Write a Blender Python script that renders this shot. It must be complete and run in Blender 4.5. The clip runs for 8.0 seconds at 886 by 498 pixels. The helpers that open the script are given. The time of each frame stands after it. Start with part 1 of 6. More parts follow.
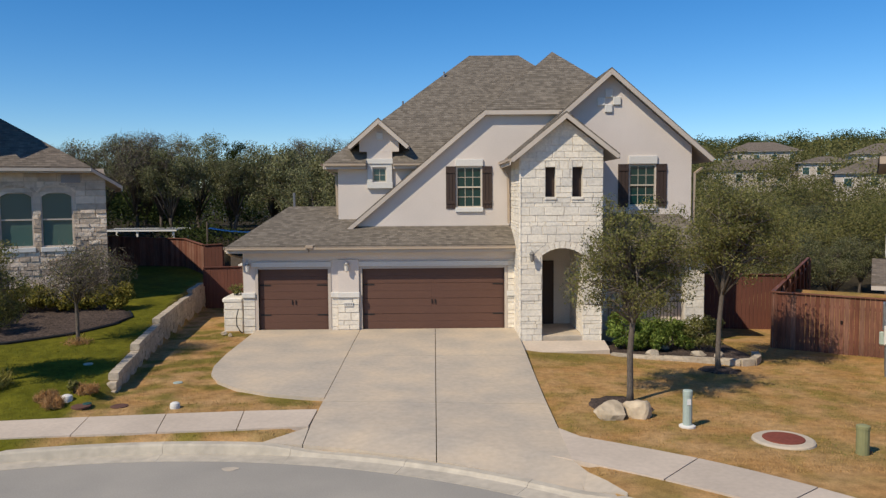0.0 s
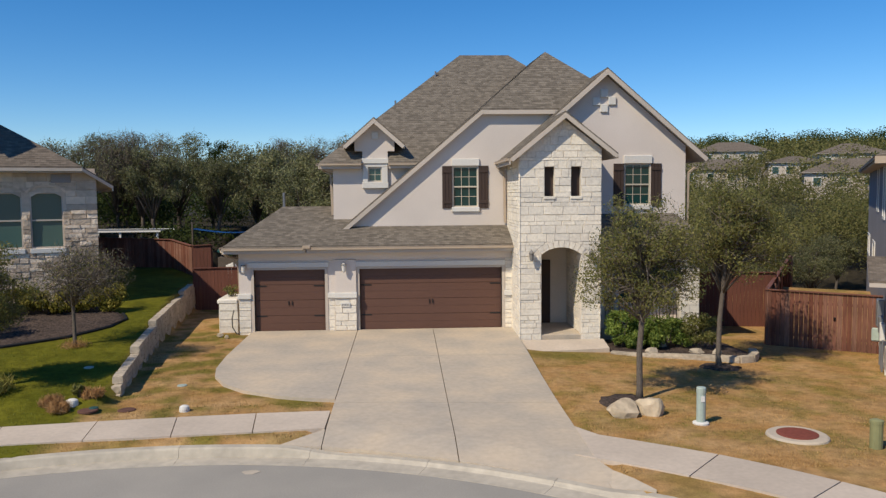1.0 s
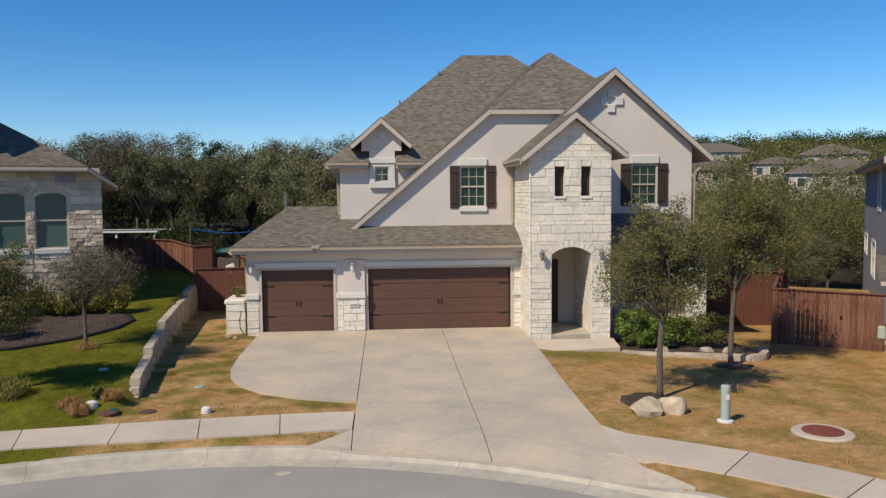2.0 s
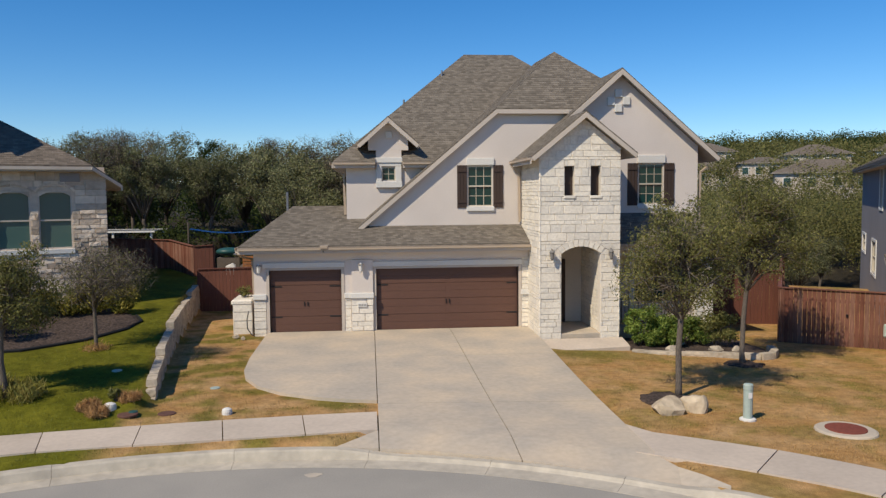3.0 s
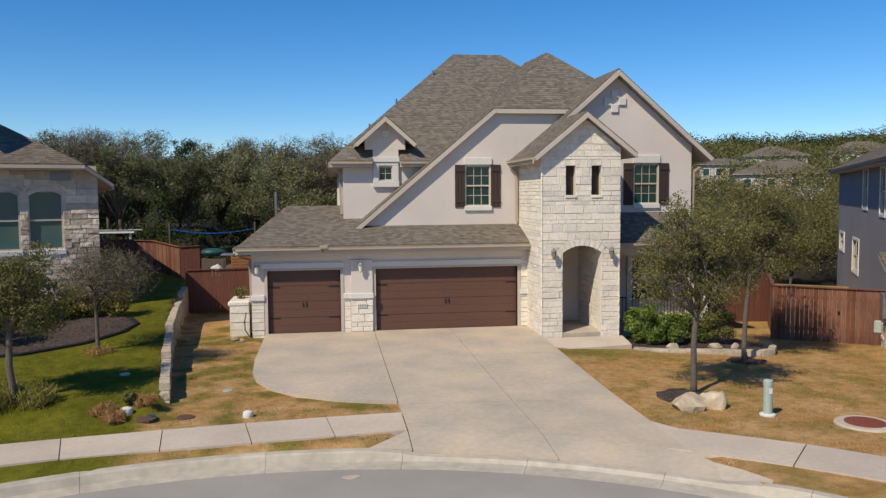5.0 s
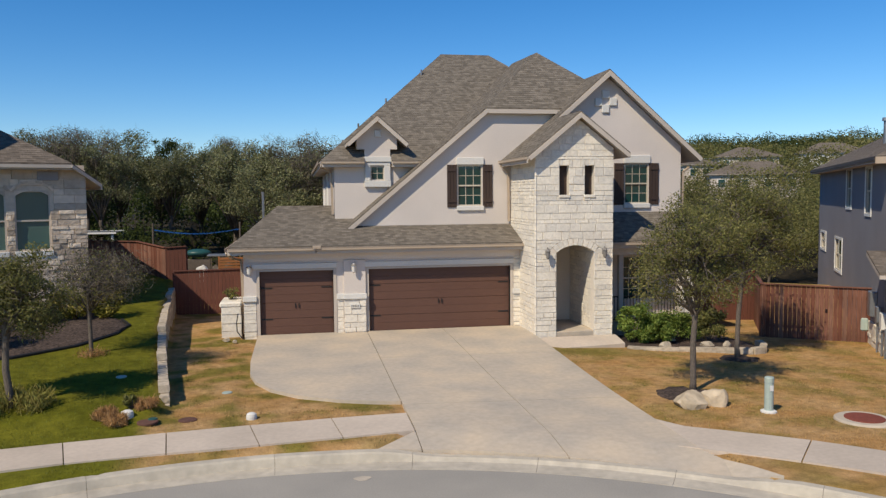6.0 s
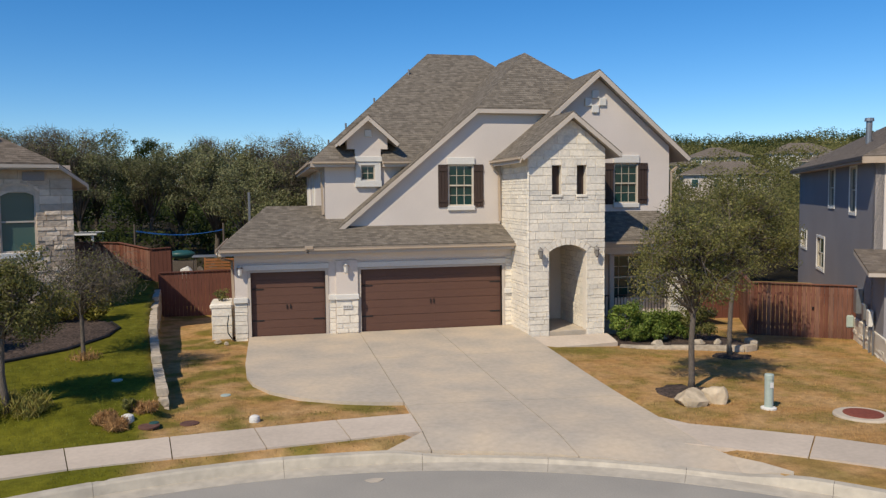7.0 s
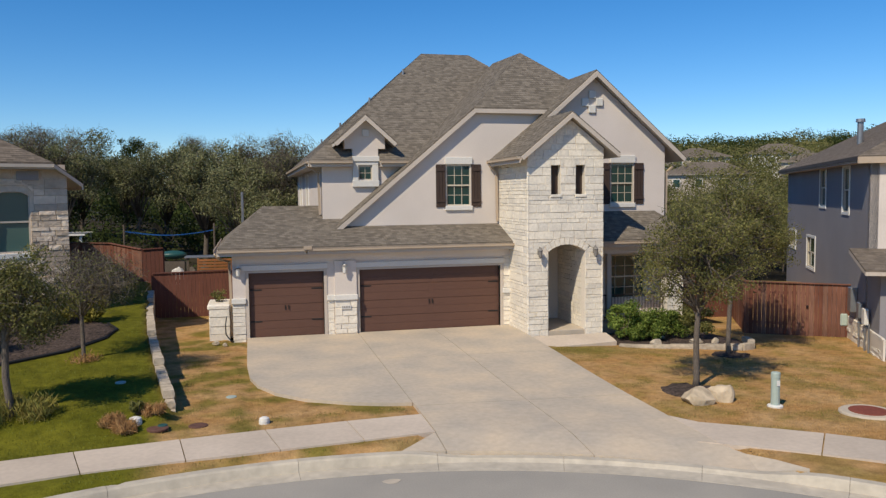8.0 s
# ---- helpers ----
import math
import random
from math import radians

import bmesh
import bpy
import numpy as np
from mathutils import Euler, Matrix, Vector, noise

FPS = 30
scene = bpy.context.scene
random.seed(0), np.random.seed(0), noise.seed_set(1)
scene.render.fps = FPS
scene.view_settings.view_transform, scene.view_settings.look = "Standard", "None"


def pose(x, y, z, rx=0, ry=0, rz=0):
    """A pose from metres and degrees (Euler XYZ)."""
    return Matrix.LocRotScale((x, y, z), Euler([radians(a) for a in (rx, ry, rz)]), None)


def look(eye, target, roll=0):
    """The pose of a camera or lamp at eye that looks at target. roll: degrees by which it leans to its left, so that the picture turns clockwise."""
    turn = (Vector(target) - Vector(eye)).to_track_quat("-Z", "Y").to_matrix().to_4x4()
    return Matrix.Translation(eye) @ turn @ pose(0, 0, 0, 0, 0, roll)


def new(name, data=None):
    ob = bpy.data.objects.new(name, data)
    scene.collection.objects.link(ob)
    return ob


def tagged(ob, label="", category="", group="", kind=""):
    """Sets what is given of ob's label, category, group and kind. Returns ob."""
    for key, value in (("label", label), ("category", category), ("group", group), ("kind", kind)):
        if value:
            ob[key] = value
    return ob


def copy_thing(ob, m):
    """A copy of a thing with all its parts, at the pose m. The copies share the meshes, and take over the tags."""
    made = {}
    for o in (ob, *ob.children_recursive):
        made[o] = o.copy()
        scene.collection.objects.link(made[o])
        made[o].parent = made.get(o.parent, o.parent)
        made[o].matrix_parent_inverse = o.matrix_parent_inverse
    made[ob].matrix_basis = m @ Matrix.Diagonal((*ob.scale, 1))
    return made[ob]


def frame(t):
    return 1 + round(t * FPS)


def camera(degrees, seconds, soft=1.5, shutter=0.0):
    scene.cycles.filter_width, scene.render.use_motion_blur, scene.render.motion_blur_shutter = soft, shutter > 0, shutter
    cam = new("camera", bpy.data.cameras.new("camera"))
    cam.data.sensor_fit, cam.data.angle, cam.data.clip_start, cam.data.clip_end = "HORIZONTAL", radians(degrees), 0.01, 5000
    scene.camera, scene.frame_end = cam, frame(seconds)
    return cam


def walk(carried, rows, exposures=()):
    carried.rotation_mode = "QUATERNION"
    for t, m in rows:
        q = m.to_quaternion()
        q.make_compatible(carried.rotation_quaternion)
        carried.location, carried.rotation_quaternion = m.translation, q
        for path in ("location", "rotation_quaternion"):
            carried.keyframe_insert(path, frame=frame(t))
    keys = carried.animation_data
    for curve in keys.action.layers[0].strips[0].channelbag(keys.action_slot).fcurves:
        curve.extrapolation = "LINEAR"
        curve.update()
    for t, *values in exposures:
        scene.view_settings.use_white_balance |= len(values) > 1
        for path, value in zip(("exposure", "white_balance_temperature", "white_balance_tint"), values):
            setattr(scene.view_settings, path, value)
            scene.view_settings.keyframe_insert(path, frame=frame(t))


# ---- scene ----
cam = camera(58.9, 8.0, soft=1.35)
PATH = [
    (0, (-0.669, -0.638, 4.648), (-0.647, 1.357, 4.508), -0.4),
    (0.5, (-1.14, -0.611, 4.649), (-1.076, 1.383, 4.508), -0.5),
    (1, (-1.604, -0.573, 4.649), (-1.506, 1.419, 4.508), -0.5),
    (1.5, (-2.068, -0.538, 4.637), (-1.945, 1.453, 4.497), -0.5),
    (3, (-3.35, -0.36, 4.63), (-3.164, 1.627, 4.489), -0.5),
    (3.5, (-3.722, -0.308, 4.613), (-3.513, 1.676, 4.473), -0.5),
    (4, (-4.062, -0.26, 4.606), (-3.83, 1.721, 4.466), -0.5),
    (4.5, (-4.399, -0.183, 4.604), (-4.139, 1.795, 4.464), -0.5),
    (6, (-5.38, 0.035, 4.581), (-5.022, 1.998, 4.442), -0.5),
    (6.5, (-5.701, 0.128, 4.582), (-5.309, 2.084, 4.443), -0.6),
    (7, (-6.024, 0.22, 4.575), (-5.597, 2.169, 4.436), -0.6),
    (7.5, (-6.338, 0.313, 4.579), (-5.882, 2.256, 4.438), -0.6),
    (8, (-6.644, 0.411, 4.57), (-6.166, 2.348, 4.431), -0.6),
]
walk(cam, [(t, look(eye, target, roll)) for t, eye, target, roll in PATH])

# ---- world, sun, exposure ----
SUN_EL, SUN_AZ = radians(46), math.atan2(-0.735, -0.678)   # azimuth measured from +y towards +x, where the sun stands
world = bpy.data.worlds.new("world")
scene.world = world
world.use_nodes = True
wn = world.node_tree.nodes
sky = wn.new("ShaderNodeTexSky")
sky.sky_type, sky.sun_disc = "NISHITA", False
sky.sun_elevation, sky.sun_rotation = SUN_EL, SUN_AZ
sky.altitude, sky.air_density, sky.dust_density, sky.ozone_density = 900, 1.0, 0.0, 6.0
wn["Background"].inputs["Strength"].default_value = 0.122
deep = wn.new("ShaderNodeHueSaturation")
deep.inputs["Saturation"].default_value, deep.inputs["Hue"].default_value = 1.27, 0.502
world.node_tree.links.new(sky.outputs[0], deep.inputs["Color"])
world.node_tree.links.new(deep.outputs[0], wn["Background"].inputs["Color"])
sun = new("sun", bpy.data.lights.new("sun", "SUN"))
sun.data.energy, sun.data.angle, sun.data.color = 4.2, radians(0.53), (1.0, 0.878, 0.69)
to_sun = Vector((math.sin(SUN_AZ) * math.cos(SUN_EL), math.cos(SUN_AZ) * math.cos(SUN_EL), math.sin(SUN_EL)))
sun.matrix_world = look(to_sun * 50, (0, 0, 0))
scene.view_settings.exposure = 0.0


# ---- materials ----
def material(name, base, rough=0.8, metal=0.0, vary=0.12, scale=6.0, stain=0.15, stain_scale=0.5, bump=0.3, bump_dist=0.01, per_object=0.0, hue2=None, stretch=None, island=0.0, spec=0.3, leaf=0.0):
    """A node material with grain and stains at two sizes, in metres of the world."""
    m = bpy.data.materials.new(name)
    m.use_nodes = True
    nt = m.node_tree
    N, L = nt.nodes, nt.links
    b = N["Principled BSDF"]
    b.inputs["Roughness"].default_value, b.inputs["Metallic"].default_value = rough, metal
    b.inputs["Specular IOR Level"].default_value = 0.12 if leaf else spec
    geo = N.new("ShaderNodeNewGeometry")
    vec = geo.outputs["Position"]
    if stretch:
        mp = N.new("ShaderNodeVectorMath")
        mp.operation = "MULTIPLY"
        mp.inputs[1].default_value = stretch
        L.new(vec, mp.inputs[0])
        vec = mp.outputs[0]
    n1 = N.new("ShaderNodeTexNoise")
    n1.inputs["Scale"].default_value, n1.inputs["Detail"].default_value = scale, 6
    n2 = N.new("ShaderNodeTexNoise")
    n2.inputs["Scale"].default_value, n2.inputs["Detail"].default_value = stain_scale, 4
    L.new(vec, n1.inputs["Vector"])
    L.new(geo.outputs["Position"], n2.inputs["Vector"])

    def remap(sock, lo, hi):
        r = N.new("ShaderNodeMapRange")
        r.inputs[1].default_value, r.inputs[2].default_value = 0.3, 0.7
        r.inputs[3].default_value, r.inputs[4].default_value = lo, hi
        L.new(sock, r.inputs[0])
        return r.outputs[0]

    val = N.new("ShaderNodeMath")
    val.operation = "MULTIPLY"
    L.new(remap(n1.outputs[0], 1 - vary, 1 + vary), val.inputs[0])
    L.new(remap(n2.outputs[0], 1 - stain, 1 + stain), val.inputs[1])
    out = val.outputs[0]
    for amount, kind in ((per_object, "o"), (island, "i")):
        if amount:
            src = N.new("ShaderNodeObjectInfo").outputs["Random"] if kind == "o" else geo.outputs["Random Per Island"]
            r = N.new("ShaderNodeMapRange")
            r.inputs[3].default_value, r.inputs[4].default_value = 1 - amount, 1 + amount
            L.new(src, r.inputs[0])
            k = N.new("ShaderNodeMath")
            k.operation = "MULTIPLY"
            L.new(out, k.inputs[0])
            L.new(r.outputs[0], k.inputs[1])
            out = k.outputs[0]
    mix = N.new("ShaderNodeMix")
    mix.data_type = "RGBA"
    mix.inputs["A"].default_value = (*base, 1)
    mix.inputs["B"].default_value = (*(hue2 or base), 1)
    if hue2:
        L.new(remap(n2.outputs[0], 0, 1), mix.inputs["Factor"])
        if island or per_object:
            src = N.new("ShaderNodeObjectInfo").outputs["Random"] if per_object else geo.outputs["Random Per Island"]
            L.new(src, mix.inputs["Factor"])
    sc = N.new("ShaderNodeVectorMath")
    sc.operation = "SCALE"
    L.new(mix.outputs["Result"], sc.inputs[0])
    L.new(out, sc.inputs["Scale"])
    L.new(sc.outputs[0], b.inputs["Base Color"])
    if bump:
        bp = N.new("ShaderNodeBump")
        bp.inputs["Strength"].default_value, bp.inputs["Distance"].default_value = bump, bump_dist
        L.new(n1.outputs[0], bp.inputs["Height"])
        L.new(bp.outputs[0], b.inputs["Normal"])
    if leaf:
        tr = N.new("ShaderNodeBsdfTranslucent")
        L.new(sc.outputs[0], tr.inputs["Color"])
        ms = N.new("ShaderNodeMixShader")
        ms.inputs[0].default_value = leaf
        L.new(b.outputs[0], ms.inputs[1])
        L.new(tr.outputs[0], ms.inputs[2])
        L.new(ms.outputs[0], N["Material Output"].inputs["Surface"])
    return m


STUCCO = material("stucco", (0.645, 0.578, 0.518), 0.9, vary=0.05, scale=30, stain=0.06, stain_scale=0.6, bump=0.35, bump_dist=0.006)
STONE = material("limestone", (0.735, 0.685, 0.595), 0.85, vary=0.10, scale=14, stain=0.06, stain_scale=1.2, bump=0.6, bump_dist=0.02, per_object=0.08, hue2=(0.76, 0.695, 0.58))
LSTONE = material("grey_limestone", (0.57, 0.45, 0.335), 0.88, vary=0.2, scale=9, stain=0.16, stain_scale=1.0, bump=0.9, bump_dist=0.04, per_object=0.24, hue2=(0.68, 0.56, 0.43))
# smoother, darker copy of the limestone, with eave shade put into its colour
LSHADE = material("smooth_shade_limestone", (0.53, 0.425, 0.33), 0.88, vary=0.12, scale=6, stain=0.12, stain_scale=0.9, bump=0.6, bump_dist=0.03, per_object=0.2, hue2=(0.6, 0.49, 0.38))
CREAM = material("cream_vinyl", (0.56, 0.50, 0.40), 0.5, vary=0.03, scale=15, bump=0.05)
MORTAR = material("mortar", (0.70, 0.635, 0.54), 0.95, vary=0.08, scale=40, bump=0.3)
CAST = material("cast_stone", (0.66, 0.64, 0.59), 0.8, vary=0.05, scale=25, stain=0.06)
TRIM = material("beige_trim", (0.52, 0.455, 0.385), 0.7, vary=0.03, scale=12, stain=0.07, bump=0.1)
GUTTER = material("gutter_paint", (0.44, 0.35, 0.26), 0.45, vary=0.03, scale=8, stain=0.08, bump=0.05)
WHITE = material("white_paint", (0.74, 0.73, 0.69), 0.5, vary=0.03, scale=15, stain=0.05, bump=0.08)
SHUTTER = material("shutter_brown", (0.055, 0.036, 0.028), 0.6, vary=0.12, scale=20, stain=0.1, bump=0.2, stretch=(4, 4, 0.6))
DOORPAINT = material("garage_door_brown", (0.122, 0.063, 0.045), 0.5, vary=0.10, scale=9, stain=0.06, bump=0.2, bump_dist=0.004, stretch=(0.6, 1, 7))
IRON = material("black_iron", (0.02, 0.02, 0.02), 0.5, vary=0.1, bump=0.1)
CONCRETE = material("concrete", (0.50, 0.44, 0.36), 0.9, vary=0.07, scale=8, stain=0.17, stain_scale=0.7, bump=0.25, bump_dist=0.004, hue2=(0.49, 0.40, 0.29))
WALKWAY = material("sidewalk_concrete", (0.53, 0.445, 0.355), 0.9, vary=0.06, scale=10, stain=0.09, stain_scale=0.7, bump=0.25, bump_dist=0.004, per_object=0.05)
KERBMAT = material("kerb_concrete", (0.455, 0.405, 0.325), 0.9, vary=0.10, scale=6, stain=0.09, stain_scale=1.6, bump=0.35, bump_dist=0.006, hue2=(0.48, 0.425, 0.335))
ASPHALT = material("asphalt", (0.32, 0.30, 0.262), 0.9, vary=0.08, scale=40, stain=0.13, stain_scale=0.35, bump=0.5, bump_dist=0.006, hue2=(0.35, 0.32, 0.27))
MULCH = material("mulch", (0.07, 0.05, 0.04), 0.95, vary=0.8, scale=15, stain=0.25, stain_scale=2, bump=1.0, bump_dist=0.04)
BARK = material("bark", (0.125, 0.103, 0.083), 0.95, vary=0.35, scale=18, stain=0.2, bump=0.8, bump_dist=0.02, stretch=(3, 3, 0.7))
FENCE = material("cedar_fence", (0.20, 0.072, 0.044), 0.8, vary=0.25, scale=5, stain=0.25, stain_scale=0.9, bump=0.4, bump_dist=0.006, stretch=(6, 6, 0.5), per_object=0.34, hue2=(0.16, 0.085, 0.06))
FENCE_DARK = material("stained_fence", (0.13, 0.05, 0.034), 0.7, vary=0.12, scale=5, stain=0.1, bump=0.2, stretch=(6, 6, 0.5), per_object=0.06)
PEWTER = material("pewter", (0.22, 0.205, 0.185), 0.6, vary=0.1, scale=20, bump=0.1)
GREY = material("grey_stucco", (0.255, 0.245, 0.255), 0.9, vary=0.05, scale=30, stain=0.06, bump=0.3, bump_dist=0.006)
LEAF = material("oak_leaf", (0.175, 0.19, 0.056), 0.6, vary=0.15, scale=2.0, stain=0.2, stain_scale=0.6, bump=0, island=0.4, hue2=(0.225, 0.205, 0.075), leaf=0.45)
LEAF_FAR = material("wood_leaf", (0.15, 0.158, 0.045), 0.7, vary=0.2, scale=0.35, stain=0.35, stain_scale=0.09, bump=0, island=0.18, hue2=(0.19, 0.168, 0.066), leaf=0.32)
LEAF_OAK = material("live_oak_leaf", (0.165, 0.185, 0.076), 0.7, vary=0.2, scale=0.5, stain=0.3, stain_scale=0.2, bump=0, island=0.4, hue2=(0.205, 0.20, 0.105), leaf=0.3)
# juniper green, also used to paint canopy shade on rear wood and undergrowth
LEAF_JUN_SHADE = material("juniper_and_shade_leaf", (0.05, 0.075, 0.02), 0.7, vary=0.2, scale=0.5, stain=0.25, stain_scale=0.12, bump=0, island=0.4, hue2=(0.06, 0.075, 0.02), leaf=0.35)
LEAF_GREY = material("grey_twig", (0.125, 0.105, 0.08), 0.9, vary=0.2, scale=1, stain=0.2, bump=0, island=0.4)
LEAF_BRIGHT = material("shrub_leaf", (0.11, 0.19, 0.03), 0.45, vary=0.15, scale=3, stain=0.2, bump=0, island=0.5, hue2=(0.21, 0.25, 0.06), leaf=0.35)
LEAF_DRY = material("dry_grass", (0.42, 0.25, 0.11), 0.9, vary=0.2, scale=4, stain=0.2, bump=0, island=0.4, leaf=0.35)
BOULDER = material("boulder", (0.45, 0.365, 0.255), 0.9, vary=0.2, scale=5, stain=0.2, stain_scale=2, bump=0.8, bump_dist=0.04)
LID = material("lid_brown", (0.11, 0.055, 0.04), 0.8, vary=0.2, scale=15, bump=0.3)
RUST = material("rust_cover", (0.20, 0.055, 0.035), 0.8, vary=0.15, scale=15, bump=0.4)
GREENPAINT = material("pale_green_paint", (0.38, 0.45, 0.40), 0.5, vary=0.06, scale=10, stain=0.08, bump=0.05)
OLIVE = material("olive_paint", (0.25, 0.25, 0.12), 0.6, vary=0.06, scale=10, stain=0.1, bump=0.05)
# near-black paint that stands in for the shade of unlit rooms
DARK = material("unlit_inside", (0.02, 0.02, 0.02), 0.9, bump=0)
STEEL = material("galvanised_steel", (0.30, 0.31, 0.32), 0.45, metal=0.7, vary=0.08, bump=0.05)
TEAL = material("teal_plastic", (0.02, 0.075, 0.075), 0.4, vary=0.05, bump=0.05)
TARP = material("blue_tarp", (0.02, 0.13, 0.42), 0.5, vary=0.08, bump=0.1)

GLASS = bpy.data.materials.new("sky_teal_glass")
GLASS.use_nodes = True
gb = GLASS.node_tree.nodes["Principled BSDF"]
# dark teal base stands in for sky mirrored in the panes
gb.inputs["Base Color"].default_value = (0.010, 0.045, 0.045, 1)
gb.inputs["Roughness"].default_value, gb.inputs["IOR"].default_value = 0.03, 1.6
GLASS_GREEN = bpy.data.materials.new("tinted_glass")
GLASS_GREEN.use_nodes = True
gb = GLASS_GREEN.node_tree.nodes["Principled BSDF"]
gb.inputs["Base Color"].default_value = (0.085, 0.15, 0.13, 1)
gb.inputs["Roughness"].default_value, gb.inputs["Specular IOR Level"].default_value = 0.06, 0.4


def shingle_material(name, a, b2):
    """Laminated shingles: tabs along the course, drawn on the real stepped courses."""
    m = bpy.data.materials.new(name)
    m.use_nodes = True
    N, L = m.node_tree.nodes, m.node_tree.links
    bs = N["Principled BSDF"]
    bs.inputs["Roughness"].default_value = 0.95
    bs.inputs["Specular IOR Level"].default_value = 0.15
    geo = N.new("ShaderNodeNewGeometry")
    cr = N.new("ShaderNodeVectorMath")
    cr.operation = "CROSS_PRODUCT"
    cr.inputs[1].default_value = (0, 0, 1)
    L.new(geo.outputs["True Normal"], cr.inputs[0])
    nm = N.new("ShaderNodeVectorMath")
    nm.operation = "NORMALIZE"
    L.new(cr.outputs[0], nm.inputs[0])
    dt = N.new("ShaderNodeVectorMath")
    dt.operation = "DOT_PRODUCT"
    L.new(geo.outputs["Position"], dt.inputs[0])
    L.new(nm.outputs[0], dt.inputs[1])
    upv = N.new("ShaderNodeVectorMath")
    upv.operation = "CROSS_PRODUCT"
    L.new(nm.outputs[0], upv.inputs[0])
    L.new(geo.outputs["True Normal"], upv.inputs[1])
    rise = N.new("ShaderNodeVectorMath")
    rise.operation = "DOT_PRODUCT"
    L.new(geo.outputs["Position"], rise.inputs[0])
    L.new(upv.outputs[0], rise.inputs[1])
    com = N.new("ShaderNodeCombineXYZ")
    L.new(dt.outputs["Value"], com.inputs[0])
    L.new(rise.outputs["Value"], com.inputs[1])
    br = N.new("ShaderNodeTexBrick")
    br.inputs["Color1"].default_value, br.inputs["Color2"].default_value, br.inputs["Mortar"].default_value = (*a, 1), (*b2, 1), (*[c * 0.6 for c in a], 1)
    br.inputs["Scale"].default_value, br.inputs["Mortar Size"].default_value = 1.0, 0.004
    br.inputs["Brick Width"].default_value, br.inputs["Row Height"].default_value = 0.17, 0.14
    L.new(com.outputs[0], br.inputs["Vector"])
    run = N.new("ShaderNodeVectorMath")
    run.operation = "MULTIPLY"
    run.inputs[1].default_value = (2.2, 5.0, 1.0)
    L.new(com.outputs[0], run.inputs[0])
    n = N.new("ShaderNodeTexNoise")
    n.inputs["Scale"].default_value, n.inputs["Detail"].default_value = 1.6, 8
    L.new(run.outputs[0], n.inputs["Vector"])
    r = N.new("ShaderNodeMapRange")
    r.inputs[1].default_value, r.inputs[2].default_value, r.inputs[3].default_value, r.inputs[4].default_value = 0.3, 0.7, 0.78, 1.22
    L.new(n.outputs[0], r.inputs[0])
    sc = N.new("ShaderNodeVectorMath")
    sc.operation = "SCALE"
    L.new(br.outputs["Color"], sc.inputs[0])
    L.new(r.outputs[0], sc.inputs["Scale"])
    L.new(sc.outputs[0], bs.inputs["Base Color"])
    n3 = N.new("ShaderNodeTexNoise")
    n3.inputs["Scale"].default_value = 60
    L.new(geo.outputs["Position"], n3.inputs["Vector"])
    bp = N.new("ShaderNodeBump")
    bp.inputs["Strength"].default_value, bp.inputs["Distance"].default_value = 0.4, 0.008
    L.new(n3.outputs[0], bp.inputs["Height"])
    L.new(bp.outputs[0], bs.inputs["Normal"])
    return m


SHINGLE = shingle_material("shingles", (0.215, 0.186, 0.15), (0.13, 0.112, 0.09))
SHINGLE2 = shingle_material("shingles_brown", (0.2, 0.166, 0.133), (0.124, 0.103, 0.083))


# ---- builders ----
def thing(name, at, label, category, group="", kind=""):
    ob = new(name)
    ob.location = at
    ob.empty_display_size = 0.2
    return tagged(ob, label, category, group, kind)


bpy.context.view_layer.update()


def part(name, bm, mat, parent=None, label="", smooth=False):
    """Links a bmesh, whose points are in world metres, as one mesh object under its thing or part."""
    me = bpy.data.meshes.new(name)
    if isinstance(bm, tuple):
        me.from_pydata(*bm)
    else:
        bmesh.ops.recalc_face_normals(bm, faces=bm.faces)
        bm.to_mesh(me)
        bm.free()
    for one in (mat if isinstance(mat, (list, tuple)) else (mat,)):
        me.materials.append(one)
    if smooth:
        me.polygons.foreach_set("use_smooth", [True] * len(me.polygons))
    ob = new(name, me)
    if parent:
        ob.parent = parent
        ob.matrix_parent_inverse = Matrix.Translation(-parent.location)
    if label:
        ob["label"] = label
    return ob


def structure(name, bm, mat, label, category, smooth=False):
    return tagged(part(name, bm, mat, None, "", smooth), label, category, "", "structure")


def box(bm, x0, x1, y0, y1, z0, z1, bevel=0.0, m=None):
    vs = [bm.verts.new((x, y, z)) for z in (z0, z1) for y in (y0, y1) for x in (x0, x1)]
    fs = [bm.faces.new([vs[i] for i in f]) for f in ((0, 2, 3, 1), (4, 5, 7, 6), (0, 1, 5, 4), (2, 6, 7, 3), (0, 4, 6, 2), (1, 3, 7, 5))]
    if bevel:
        es = list({e for f in fs for e in f.edges})
        g = bmesh.ops.bevel(bm, geom=es, offset=bevel, segments=1, affect="EDGES")
        vs = list({v for f in g["faces"] for v in f.verts} | {v for v in vs if v.is_valid})
    if m is not None:
        bmesh.ops.transform(bm, matrix=m, verts=[v for v in vs if v.is_valid])
    return bm


def boxed(*a, **k):
    return box(bmesh.new(), *a, **k)


def prism(bm, pts, depth):
    """A flat polygon of 3D points, thickened along the vector depth."""
    d = Vector(depth)
    a = [bm.verts.new(Vector(p)) for p in pts]
    b = [bm.verts.new(Vector(p) + d) for p in pts]
    bm.faces.new(a)
    bm.faces.new(b[::-1])
    for i in range(len(pts)):
        j = (i + 1) % len(pts)
        bm.faces.new((a[j], a[i], b[i], b[j]))
    return bm


